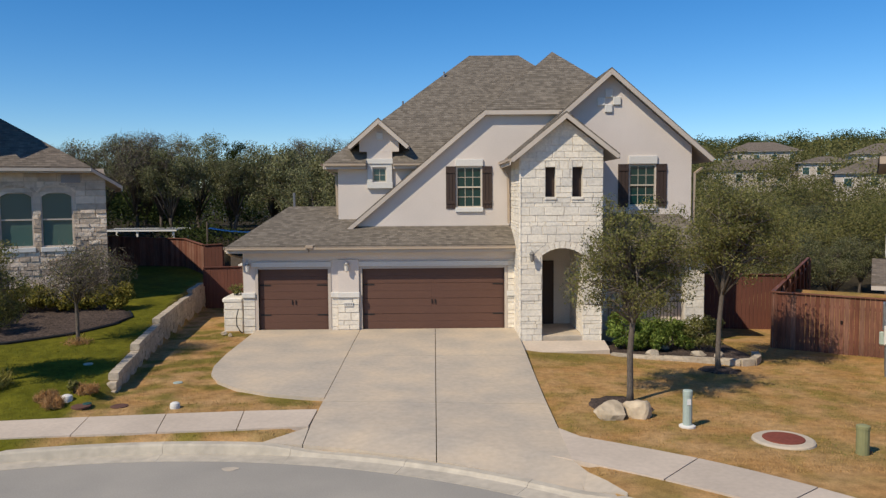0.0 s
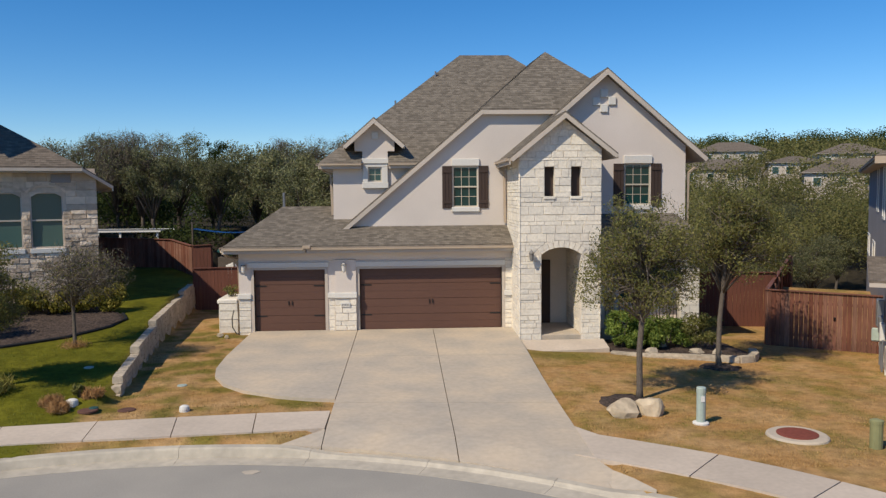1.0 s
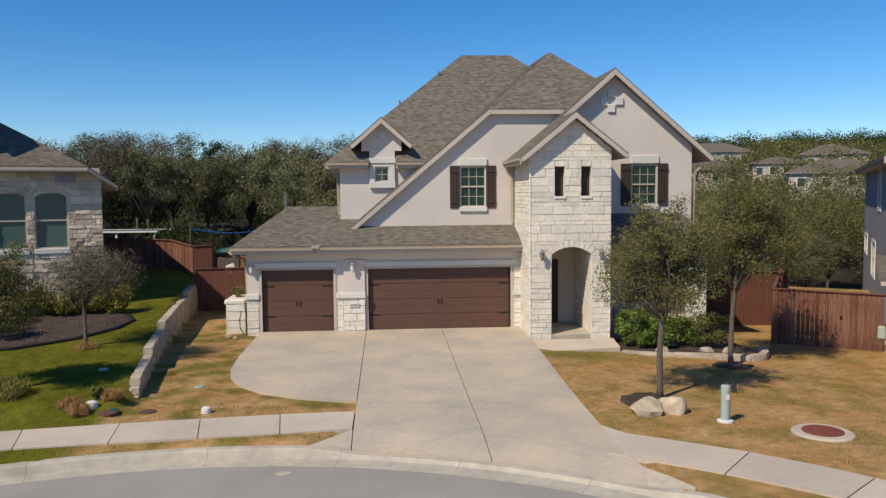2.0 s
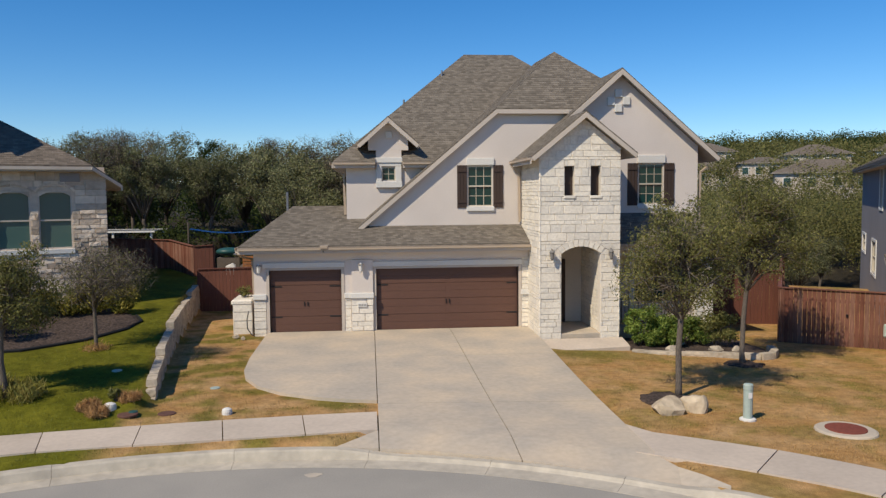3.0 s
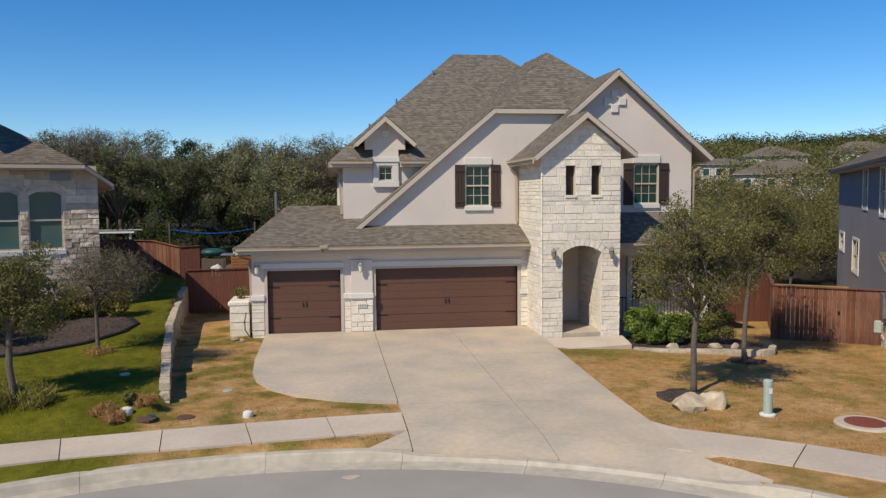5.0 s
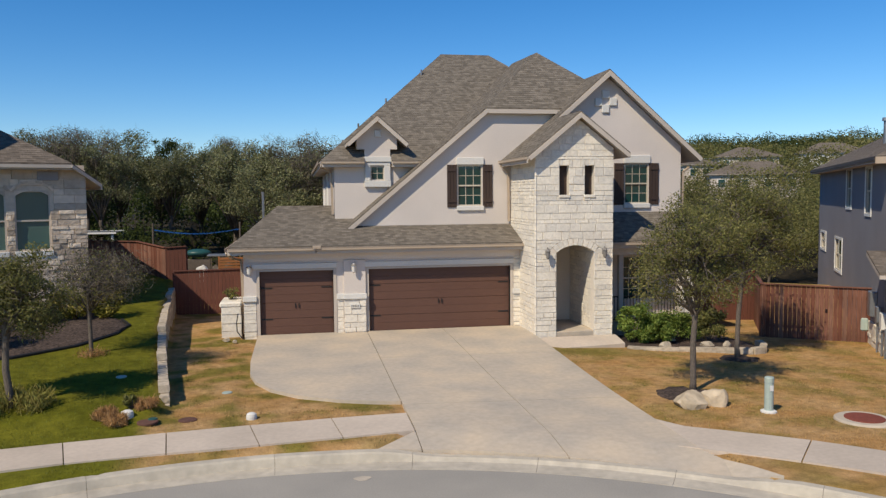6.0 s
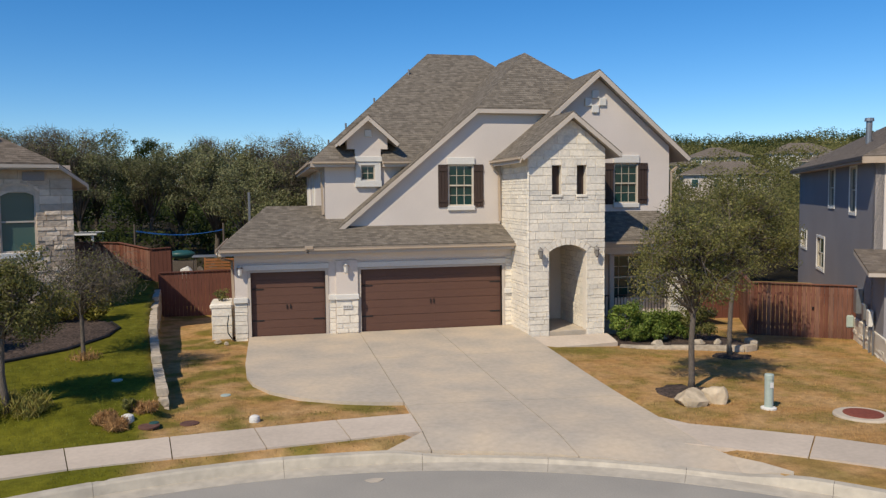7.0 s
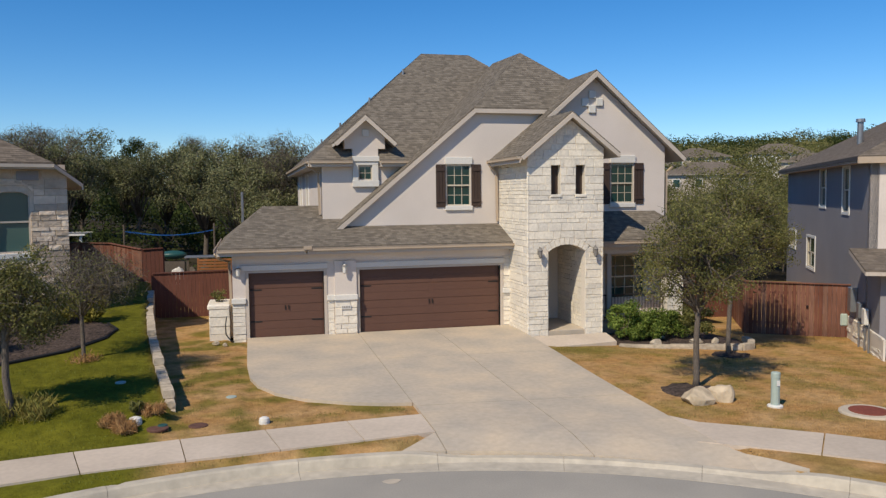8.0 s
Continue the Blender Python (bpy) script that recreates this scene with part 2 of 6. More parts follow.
def clip(poly, a, b, c):
    """Keeps the part of a 2D polygon where a*u + b*v <= c."""
    out = []
    for i, p in enumerate(poly):
        q = poly[(i + 1) % len(poly)]
        dp, dq = a * p[0] + b * p[1] - c, a * q[0] + b * q[1] - c
        if dp <= 0:
            out.append(p)
        if (dp < 0 < dq) or (dq < 0 < dp):
            s = dp / (dp - dq)
            out.append((p[0] + s * (q[0] - p[0]), p[1] + s * (q[1] - p[1])))
    return out


def area(poly):
    return 0.5 * abs(sum(p[0] * q[1] - q[0] * p[1] for p, q in zip(poly, poly[1:] + poly[:1])))


class Face:
    """An upright wall face: origin o, u along it, z up, n outwards."""

    def __init__(self, o, u, n):
        self.o, self.u, self.n = Vector(o), Vector(u).normalized(), Vector(n).normalized()

    def at(self, u, v, d=0.0):
        return self.o + self.u * u + Vector((0, 0, v)) + self.n * d

    def matrix(self, u, v, d=0.0):
        r = Matrix((self.u, self.n, Vector((0, 0, 1)))).transposed().to_4x4()
        return Matrix.Translation(self.at(u, v, d)) @ r


def weld(bm):
    """Joins touching blocks into one body and takes out the faces inside it."""
    twins = {}
    for f in bm.faces:
        c = f.calc_center_median()
        twins.setdefault((round(c.x, 3), round(c.y, 3), round(c.z, 3)), []).append(f)
    bmesh.ops.delete(bm, geom=[f for k in twins.values() if len(k) > 1 for f in k], context="FACES")
    bmesh.ops.remove_doubles(bm, verts=bm.verts[:], dist=1e-4)
    return bm


def wall(bm, face, u0, u1, v0, v1, holes=(), cuts=(), thick=0.2):
    """A wall with rectangular holes (u0, u1, v0, v1) and sloping cuts (a, b, c), its outside on the face."""
    us = sorted({u0, u1, *[h[0] for h in holes], *[h[1] for h in holes]})
    vs = sorted({v0, v1, *[h[2] for h in holes], *[h[3] for h in holes]})
    for a, b in zip(us, us[1:]):
        for c, d in zip(vs, vs[1:]):
            mu, mv = (a + b) / 2, (c + d) / 2
            if not (u0 <= mu <= u1 and v0 <= mv <= v1) or any(h[0] < mu < h[1] and h[2] < mv < h[3] for h in holes):
                continue
            p = [(a, c), (b, c), (b, d), (a, d)]
            for k in cuts:
                p = clip(p, *k)
                if len(p) < 3:
                    break
            if len(p) >= 3 and area(p) > 1e-4:
                prism(bm, [face.at(*q) for q in p], face.n * -thick)
    return weld(bm)


def fbox(bm, face, u0, u1, v0, v1, d0, d1, bevel=0.0):
    """A box on a face: u and v along it, d outwards."""
    return box(bm, u0, u1, d0, d1, v0, v1, bevel, face.matrix(0, 0))


def stone_mesh(seed, mat):
    r = random.Random(seed)
    bm = bmesh.new()
    box(bm, 0, 1, 0, 1, 0, 1)
    for v in bm.verts:
        if v.co.y > 0.5:
            v.co.x += (0.02 if v.co.x < 0.5 else -0.02) + r.uniform(-0.02, 0.015)
            v.co.z += (0.03 if v.co.z < 0.5 else -0.03) + r.uniform(-0.03, 0.03)
            v.co.y += r.uniform(-0.25, 0.2)
    bmesh.ops.recalc_face_normals(bm, faces=bm.faces)
    me = bpy.data.meshes.new("stone")
    bm.to_mesh(me)
    bm.free()
    me.materials.append(mat)
    return me


STONES = [stone_mesh(i, STONE) for i in range(8)]
LSTONES = [stone_mesh(20 + i, LSTONE) for i in range(8)]
LSHADES = [stone_mesh(30 + i, LSHADE) for i in range(6)]


def stones(face, u0, u1, v0, v1, parent, seed=0, holes=(), cuts=(), arch=None, proud=0.022, sizes=(0.09, 0.13, 0.16, 0.2, 0.27), wide=(0.22, 0.75), pool=None):
    """Ashlar stones, each an object of its own, laid in uneven courses on a face."""
    r = random.Random(seed)
    off = parent.location
    v = v0
    while v < v1 - 0.05:
        h = min(r.choice(sizes), v1 - v)
        if v1 - v - h < 0.08:
            h = v1 - v
        u = u0
        while u < u1 - 0.02:
            w = r.uniform(*wide) * (0.8 if h < 0.2 else 1.0)
            if u1 - u - w < 0.2:
                w = u1 - u
            pieces = [(u, u + w, v, v + h)]
            if h > 0.28 and r.random() < 0.3:
                pieces = [(u, u + w, v, v + h * 0.5), (u, u + w, v + h * 0.5, v + h)]
            for a, b, c, d in pieces:
                rects = [(a, b, c, d)]
                for hu0, hu1, hv0, hv1 in holes:
                    nxt = []
                    for a2, b2, c2, d2 in rects:
                        if b2 <= hu0 or a2 >= hu1 or d2 <= hv0 or c2 >= hv1:
                            nxt.append((a2, b2, c2, d2))
                            continue
                        if a2 < hu0 - 0.03:
                            nxt.append((a2, hu0, c2, d2))
                        if b2 > hu1 + 0.03:
                            nxt.append((hu1, b2, c2, d2))
                        m0, m1 = max(a2, hu0), min(b2, hu1)
                        if c2 < hv0 - 0.03:
                            nxt.append((m0, m1, c2, hv0))
                        if d2 > hv1 + 0.03:
                            nxt.append((m0, m1, hv1, d2))
                    rects = nxt
                for a2, b2, c2, d2 in rects:
                    g = 0.006
                    poly = [(a2 + g, c2 + g), (b2 - g, c2 + g), (b2 - g, d2 - g), (a2 + g, d2 - g)]
                    if b2 - a2 < 0.05 or d2 - c2 < 0.04:
                        continue
                    full = area(poly)
                    ks = list(cuts)
                    if arch:
                        au, av, rad = arch
                        mu, mv = (a2 + b2) / 2 - au, (c2 + d2) / 2 - av
                        dd = math.hypot(mu, mv)
                        if mv > 0.7 * dd and dd < rad + 0.6:
                            nu, nv = mu / dd, mv / dd
                            ks.append((-nu, -nv, -(nu * au + nv * av + rad)))
                    for k in ks:
                        poly = clip(poly, *k)
                        if len(poly) < 3:
                            break
                    if len(poly) < 3 or area(poly) < 0.004:
                        continue
                    dep = proud * r.uniform(0.6, 1.4)
                    if area(poly) > full * 0.995:
                        ob = new("stone", r.choice(pool or STONES))
                        ob.parent = parent
                        ob.matrix_parent_inverse = Matrix.Translation(-off)
                        ob.matrix_basis = face.matrix(a2 + g, c2 + g, 0.0) @ Matrix.Diagonal((b2 - a2 - 2 * g, dep, d2 - c2 - 2 * g, 1))
                    else:
                        part("stone", prism(bmesh.new(), [face.at(*q) for q in poly], face.n * dep), (pool or STONES)[0].materials[0], parent)
            u += w
        v += h


def roof_plane(name, pts, parent, mat=None, thick=0.16, course=0.14, under=None):
    """A sloping roof plane of 3D points: a deck with stepped courses of shingles on it."""
    mat = mat or SHINGLE
    pts = [Vector(p) for p in pts]
    n = Vector((0, 0, 0))
    for i in range(len(pts)):
        n += pts[i].cross(pts[(i + 1) % len(pts)])
    n.normalize()
    if n.z < 0:
        n = -n
        pts = pts[::-1]
    h = Vector((n.y, -n.x, 0)).normalized()
    up = n.cross(h)
    if up.z < 0:
        up, h = -up, -h
    o = min(pts, key=lambda q: q.z)
    poly = [((q - o).dot(h), (q - o).dot(up)) for q in pts]
    bm = bmesh.new()
    prism(bm, [q - Vector((0, 0, 0.05)) for q in pts], (0, 0, 0.05 - thick))
    for f in bm.faces:
        f.material_index = 1
    prism(bm, [q - Vector((0, 0, 0.002)) for q in pts], (0, 0, -0.047))
    top = max(q[1] for q in poly)
    v = 0.0
    k = 0
    while v < top:
        e = min(v + course, top)
        s = clip(clip(poly, 0, 1, e), 0, -1, -v)
        if len(s) >= 3 and area(s) > 1e-4:
            lift = [0.006 * (1 - (q[1] - v) / course) for q in s]
            a = [bm.verts.new(o + h * q[0] + up * q[1] + n * l) for q, l in zip(s, lift)]
            bm.faces.new(a)
            for i in range(len(s)):
                j = (i + 1) % len(s)
                if lift[i] + lift[j] > 1e-4:
                    b1, b2 = (bm.verts.new(a[q].co - n * lift[q]) for q in (i, j))
                    bm.faces.new((a[j], a[i], b1, b2))
        v = e
        k += 1
    bmesh.ops.remove_doubles(bm, verts=bm.verts[:], dist=5e-4)
    return part(name, bm, (mat, under or TRIM), parent)


def bar(bm, a, b, w, h, up=(0, 0, 1)):
    """A bar of section w (sideways) by h (down from the line a-b)."""
    a, b = Vector(a), Vector(b)
    d = (b - a).normalized()
    s = d.cross(Vector(up)).normalized() * (w / 2)
    t = s.cross(d).normalized() * h
    if t.z > 0:
        t = -t
    prism(bm, [a - s, a + s, a + s + t, a - s + t], b - a)
    return bm


def tube(bm, pts, radii, sides=7):
    rings = []
    for i, p in enumerate(pts):
        p = Vector(p)
        d = (Vector(pts[min(i + 1, len(pts) - 1)]) - Vector(pts[max(i - 1, 0)])).normalized()
        s = d.cross(Vector((0.31, 0.95, 0.05))).normalized()
        t = d.cross(s)
        rings.append([bm.verts.new(p + (s * math.cos(2 * math.pi * k / sides) + t * math.sin(2 * math.pi * k / sides)) * radii[i]) for k in range(sides)])
    for a, b in zip(rings, rings[1:]):
        for k in range(sides):
            j = (k + 1) % sides
            bm.faces.new((a[k], a[j], b[j], b[k]))
    bm.faces.new(rings[0][::-1])
    bm.faces.new(rings[-1])
    return bm


def smooth(a, b, x):
    t = min(1.0, max(0.0, (x - a) / (b - a)))
    return t * t * (3 - 2 * t)


# ---- the lie of the land ----
CX, CY, R_KERB = -5.6, 2.3, 12.1          # the turning circle of the street
RET = [(-8.37, 17.75), (-8.95, 21.0), (-9.46, 24.2), (-9.95, 28.0), (-10.3, 31.6)]   # the retaining wall's line


def ret_x(y):
    for (xa, ya), (xb, yb) in zip(RET, RET[1:]):
        if y <= yb:
            return xa + (xb - xa) * (y - ya) / (yb - ya)
    return RET[-1][0] - 0.1 * (y - RET[-1][1])


def lot(x, y):
    left = -0.05
    right = -0.17 - 0.02 * (y - 15) * smooth(1.5, 5, x) - 0.017 * max(0, x - 4)
    s = smooth(-4, 3, x)
    return left * (1 - s) + right * s


def drive_z(x, y):
    w = smooth(17, 25.5, y)
    r = math.hypot(x - CX, y - CY)
    z = lot(x, y) * (1 - w) - 0.01 * w
    return z + 0.03 - 0.13 * smooth(R_KERB + 1.2, R_KERB - 0.3, r)


def land(x, y):
    r = math.hypot(x - CX, y - CY)
    if r < R_KERB - 0.12:
        return -0.42
    z = lot(x, y)
    z = -0.125 + (z + 0.125) * smooth(R_KERB - 0.05, R_KERB + 0.25, r)
    if 26.0 < y < 42 and -7.3 < x < 8.3:
        z = -0.2
    if x < 2.2 and y > 20 and x > -7:
        z = min(z, drive_z(x, y) - 0.06)
    if -6.9 < x < 2.1 and y < 26.3 and (y > 17.0 or x > -3.45):
        z = min(z, drive_z(x, y) - 0.08)
    if -4.3 < x < -3.2 and y < 15.05 - 0.9 * max(0.0, -3.3 - x):
        z = min(z, drive_z(x, y) - 0.08)
    ter = 0.12 + 0.066 * (min(y, 30) - 16.5) + 0.05 * max(0, -9 - x)
    ter = min(ter, 1.15) if y > 16 else 0.0
    if x < 0:
        e = smooth(0.06, -0.06, x - ret_x(max(y, RET[0][1])))
        z += e * max(ter + 0.05, 0) * smooth(15.6, 17.6, y)
    d = math.hypot(x + 3, y)
    bear = math.degrees(math.atan2(x + 3, max(y, 0.1)))
    right = smooth(10, 20, bear) * smooth(37, 46, d)
    z += 1.15 * smooth(25, 32, y) * smooth(12.5, 15, x)
    far = np.interp(d, (36, 46, 62, 100, 150, 250, 330, 1000), (-0.6, -3.0, -2.0, 0.3, 4.8, 13.5, 17, 10))
    other = z + 1.3 * smooth(33, 50, y) * smooth(0, -12, x) + 5 * smooth(120, 330, d)
    z = other * (1 - right) + far * right + 1.2 * smooth(60, 150, d) * noise.noise((x * 0.02, y * 0.02, 0))
    z += 0.02 * noise.noise((x * 0.5, y * 0.5, 3.0))
    return z


def grow(lo, hi, step, far):
    out = list(np.arange(lo, hi + 1e-6, step))
    s, v = step, hi
    while v < far:
        s *= 1.25
        v += s
        out.append(v)
    s, v = step, lo
    while v > -far:
        s *= 1.25
        v -= s
        out.insert(0, v)
    return out


# grass: green on the terrace, dormant straw with green patches elsewhere
GRASS = bpy.data.materials.new("lawn")
GRASS.use_nodes = True
N, L = GRASS.node_tree.nodes, GRASS.node_tree.links
gb = N["Principled BSDF"]
gb.inputs["Roughness"].default_value, gb.inputs["Specular IOR Level"].default_value = 0.95, 0.1
geo = N.new("ShaderNodeNewGeometry")
att = N.new("ShaderNodeAttribute")
att.attribute_name = "green"


def tex(scale, detail, stretch=None):
    n = N.new("ShaderNodeTexNoise")
    n.inputs["Scale"].default_value, n.inputs["Detail"].default_value = scale, detail
    L.new(geo.outputs["Position"], n.inputs["Vector"])
    return n.outputs[0]


def ramp(sock, lo, hi, a=0.0, b=1.0):
    r = N.new("ShaderNodeMapRange")
    r.inputs[1].default_value, r.inputs[2].default_value, r.inputs[3].default_value, r.inputs[4].default_value = lo, hi, a, b
    L.new(sock, r.inputs[0])
    return r.outputs[0]


def blend(fac, a, b):
    m = N.new("ShaderNodeMix")
    m.data_type = "RGBA"
    L.new(fac, m.inputs["Factor"])
    for k, v in (("A", a), ("B", b)):
        if isinstance(v, tuple):
            m.inputs[k].default_value = (*v, 1)
        else:
            L.new(v, m.inputs[k])
    return m.outputs["Result"]


straw = blend(ramp(tex(0.9, 5), 0.35, 0.65), (0.395, 0.222, 0.083), (0.45, 0.285, 0.13))
straw = blend(ramp(tex(1.3, 6), 0.55, 0.76), straw, (0.26, 0.20, 0.05))
turf = blend(ramp(tex(1.2, 5), 0.35, 0.65), (0.096, 0.098, 0.008), (0.145, 0.139, 0.013))
both = blend(att.outputs["Fac"], straw, turf)
att2 = N.new("ShaderNodeAttribute")
att2.attribute_name = "litter_shade"
# leaf litter under the wood, darkened so its colour also carries canopy shade
both = blend(att2.outputs["Fac"], both, (0.05, 0.042, 0.028))
fine = N.new("ShaderNodeMath")
fine.operation = "MULTIPLY"
L.new(ramp(tex(28, 4), 0.3, 0.7, 0.84, 1.14), fine.inputs[0])
L.new(ramp(tex(5, 5), 0.3, 0.7, 0.76, 1.22), fine.inputs[1])
sc = N.new("ShaderNodeVectorMath")
sc.operation = "SCALE"
L.new(both, sc.inputs[0])
L.new(fine.outputs[0], sc.inputs["Scale"])
L.new(sc.outputs[0], gb.inputs["Base Color"])
bp = N.new("ShaderNodeBump")
bp.inputs["Strength"].default_value, bp.inputs["Distance"].default_value = 0.7, 0.03
L.new(tex(45, 4), bp.inputs["Height"])
L.new(bp.outputs[0], gb.inputs["Normal"])


def greenness(x, y):
    g = 0.0
    if x < 0:
        edge = ret_x(max(y, 17.7)) + (0.15 * math.sin(y * 3) if y < 17.7 else 0)
        g = smooth(0.25, -0.25, x - edge)
    g = max(g, 0.75 * smooth(0.5, -0.3, (x + 8.3)) * smooth(15.5, 14.6, y) * (1 if x < 0 else 0))
    g = max(g, (0.75 if x < -2.5 else 0.42) * smooth(0.43, 0.66, noise.noise((x * 1.5, y * 1.7, 8)) * 0.35 + noise.noise((x * 0.5, y * 0.6, 3)) * 0.3 + 0.5))
    g = max(g, 0.7 * smooth(1.6, 0.3, math.hypot((x - 3.2) / 1.6, y - 22.6)))
    return g


xs, ys = grow(-17, 14, 0.16, 900), grow(10, 34, 0.16, 900)
verts = [(x, y, land(x, y)) for y in ys for x in xs]
w = len(xs)
faces = [(j * w + i, j * w + i + 1, (j + 1) * w + i + 1, (j + 1) * w + i) for j in range(len(ys) - 1) for i in range(w - 1)]
ground = structure("ground", (verts, [], faces), GRASS, "dormant straw-coloured lawn with greener turf on the terrace", "ground", smooth=True)
at = ground.data.attributes.new("green", "FLOAT", "POINT")
at.data.foreach_set("value", [greenness(x, y) for x, y, _ in verts])
# mask for the litter ground with the painted canopy shade
at = ground.data.attributes.new("litter_shade", "FLOAT", "POINT")
at.data.foreach_set("value", [smooth(35.5, 38, y) * (1 - smooth(9, 12, x) * smooth(46, 41, y)) for x, y, _ in verts])


def on_arc(r, a):
    return CX + r * math.sin(radians(a)), CY + r * math.cos(radians(a))


# street: a disc of asphalt running off behind the camera
bm = bmesh.new()
ROAD_Z = -0.30
rings = [[bm.verts.new((*on_arc(r, a), ROAD_Z + 0.03 * (1 - r / 11.6))) for a in range(0, 360, 4)] for r in (2, 5, 8, 10, 11.5)]
c = bm.verts.new((CX, CY, ROAD_Z + 0.03))
n = len(rings[0])
for i in range(n):
    bm.faces.new((c, rings[0][(i + 1) % n], rings[0][i]))
    for a, b in zip(rings, rings[1:]):
        bm.faces.new((a[i], a[(i + 1) % n], b[(i + 1) % n], b[i]))
structure("road", bm, ASPHALT, "worn grey asphalt turning circle of a cul-de-sac", "road", True)

bm = prism(bmesh.new(), [(-4.4 + 0.15 * math.cos(a) * (1 + 0.2 * math.sin(3 * a)), 13.3 + 0.1 * math.sin(a), -0.31) for a in np.linspace(0, 5.9, 14)], (0, 0, 0.018))
tagged(part("paint_fleck", bm, CONCRETE), "small worn white paint patch on the asphalt", "road mark")
# kerb with its gutter pan, in cast lengths, dropped across the driveway
DROP0, DROP1 = math.degrees(math.atan2(-3.5 - CX, 13.9 - CY)), math.degrees(math.atan2(1.9 - CX, 11.4 - CY))


def kerb_section(a):
    s = smooth(DROP0 - 3, DROP0 + 3, a) * smooth(DROP1 + 3, DROP1 - 3, a)
    top = -0.115 * (1 - s) - 0.225 * s
    return [(11.45, -0.42), (11.45, -0.293), (11.84, -0.285), (11.89, top - 0.03), (11.92, top), (12.07, top + 0.004), (12.07, -0.42)]


kerb = thing("kerb", (CX, CY + R_KERB, -0.3), "pale concrete kerb and gutter round the street, dropped at the driveway", "kerb", kind="structure")
joints = [-180, -150, -120, -90, -70, -50, -32, -16.5, -1.5, 10.5, 21.5, 33, 44, 56, 70, 90, 110, 140, 180]
for a0, a1 in zip(joints, joints[1:]):
    bm = bmesh.new()
    k = max(2, int((a1 - a0) / 1.5))
    rows = []
    for i in range(k + 1):
        a = a0 + 0.014 + (a1 - a0 - 0.028) * i / k
        rows.append([bm.verts.new((*on_arc(r, a), z)) for r, z in kerb_section(a)])
    for p, q in zip(rows, rows[1:]):
        for i in range(len(p)):
            j = (i + 1) % len(p)
            bm.faces.new((p[i], p[j], q[j], q[i]))
    bm.faces.new(rows[0])
    bm.faces.new(rows[-1][::-1])
    part("kerb_length", bm, KERBMAT, kerb)


def slab(name, poly, zf, thick, mat, parent, step=0.6, label=""):
    """A cast slab over a plan polygon, whose top follows the land."""
    bm = bmesh.new()
    f = bm.faces.new([bm.verts.new((x, y, 0)) for x, y in poly])
    x0, x1 = min(p[0] for p in poly), max(p[0] for p in poly)
    y0, y1 = min(p[1] for p in poly), max(p[1] for p in poly)
    for ax, lo, hi in ((0, x0, x1), (1, y0, y1)):
        v = lo + step
        while v < hi:
            bmesh.ops.bisect_plane(bm, geom=bm.verts[:] + bm.edges[:] + bm.faces[:], plane_co=(v, v, 0), plane_no=(1, 0, 0) if ax == 0 else (0, 1, 0))
            v += step
    ext = bmesh.ops.extrude_face_region(bm, geom=bm.faces[:])
    low = [g for g in ext["geom"] if isinstance(g, bmesh.types.BMVert)]
    for v in bm.verts:
        v.co.z = zf(v.co.x, v.co.y)
    for v in low:
        v.co.z -= thick
    return part(name, bm, mat, parent, label)


driveway = thing("driveway", (-0.7, 20, -0.1), "broad pale concrete driveway with dark control joints and faint stains", "driveway", kind="structure")
G = 0.009
J1, J2, DR = -3.23, -0.66, 2.0     # joints and the right-hand edge


def edge_r(y):
    return DR - 0.026 * (22 - y)


def lip(x):
    return CY + math.sqrt(12.09 ** 2 - (x - CX) ** 2)


# apron beside the single garage door, with its rounded corner
curve = [(-6.80, 26.2), (-6.80, 22.1), (-6.72, 20.6), (-6.55, 19.75), (-6.15, 18.9), (-5.5, 18.15), (-4.6, 17.6), (-3.9, 17.35)]
slab("slab", curve + [(J1 - G, 17.2), (J1 - G, 26.2)], drive_z, 0.14, CONCRETE, driveway)
for xa, xb in ((J1, J2), (J2, None)):
    for ya, yb in ((21.85, 26.2), (16.9, 21.85), (None, 16.9)):
        xr = (lambda y: xb - G) if xb else edge_r
        if ya is None:
            n = 5
            x_end = xr(13)
            poly = [(xa + G + (x_end - xa - G) * i / n, lip(xa + G + (x_end - xa - G) * i / n)) for i in range(n + 1)]
            poly += [(xr(16.9), yb - G), (xa + G, yb - G)]
        else:
            poly = [(xa + G, ya + G), (xr(ya), ya + G), (xr(yb), yb - G), (xa + G, yb - G)]
        slab("slab", poly, drive_z, 0.14, CONCRETE, driveway)
# flared wings at the kerb
flare_z = lambda x, y: max(drive_z(x, y), land(x, y) + 0.06)
slab("flare", [(J1 - G, lip(J1)), (J1 - G, 15.0), (-4.05, lip(-4.05) + 0.03)], drive_z, 0.14, CONCRETE, driveway)
slab("flare", [(edge_r(13) + G, lip(1.75)), (2.35, lip(2.35)), (edge_r(13.1) + G, 13.15)], flare_z, 0.14, CONCRETE, driveway)
slab("slab", [(J1 - 0.0, 25.0 + 1.2 + G), (J1, 26.6), (2.0, 26.6), (2.0, 26.2 + G)], lambda x, y: -0.01, 0.14, CONCRETE, driveway)
slab("slab", [(-6.8, 26.2 + G), (-6.8, 26.6), (J1 - G, 26.6), (J1 - G, 26.2 + G)], lambda x, y: -0.01, 0.14, CONCRETE, driveway)
slab("slab", [(edge_r(24.2) + 0.0, 24.2 + G), (2.08, 26.6), (J2, 26.6), (2.0, 26.22)], lambda x, y: -0.012, 0.14, CONCRETE, driveway)

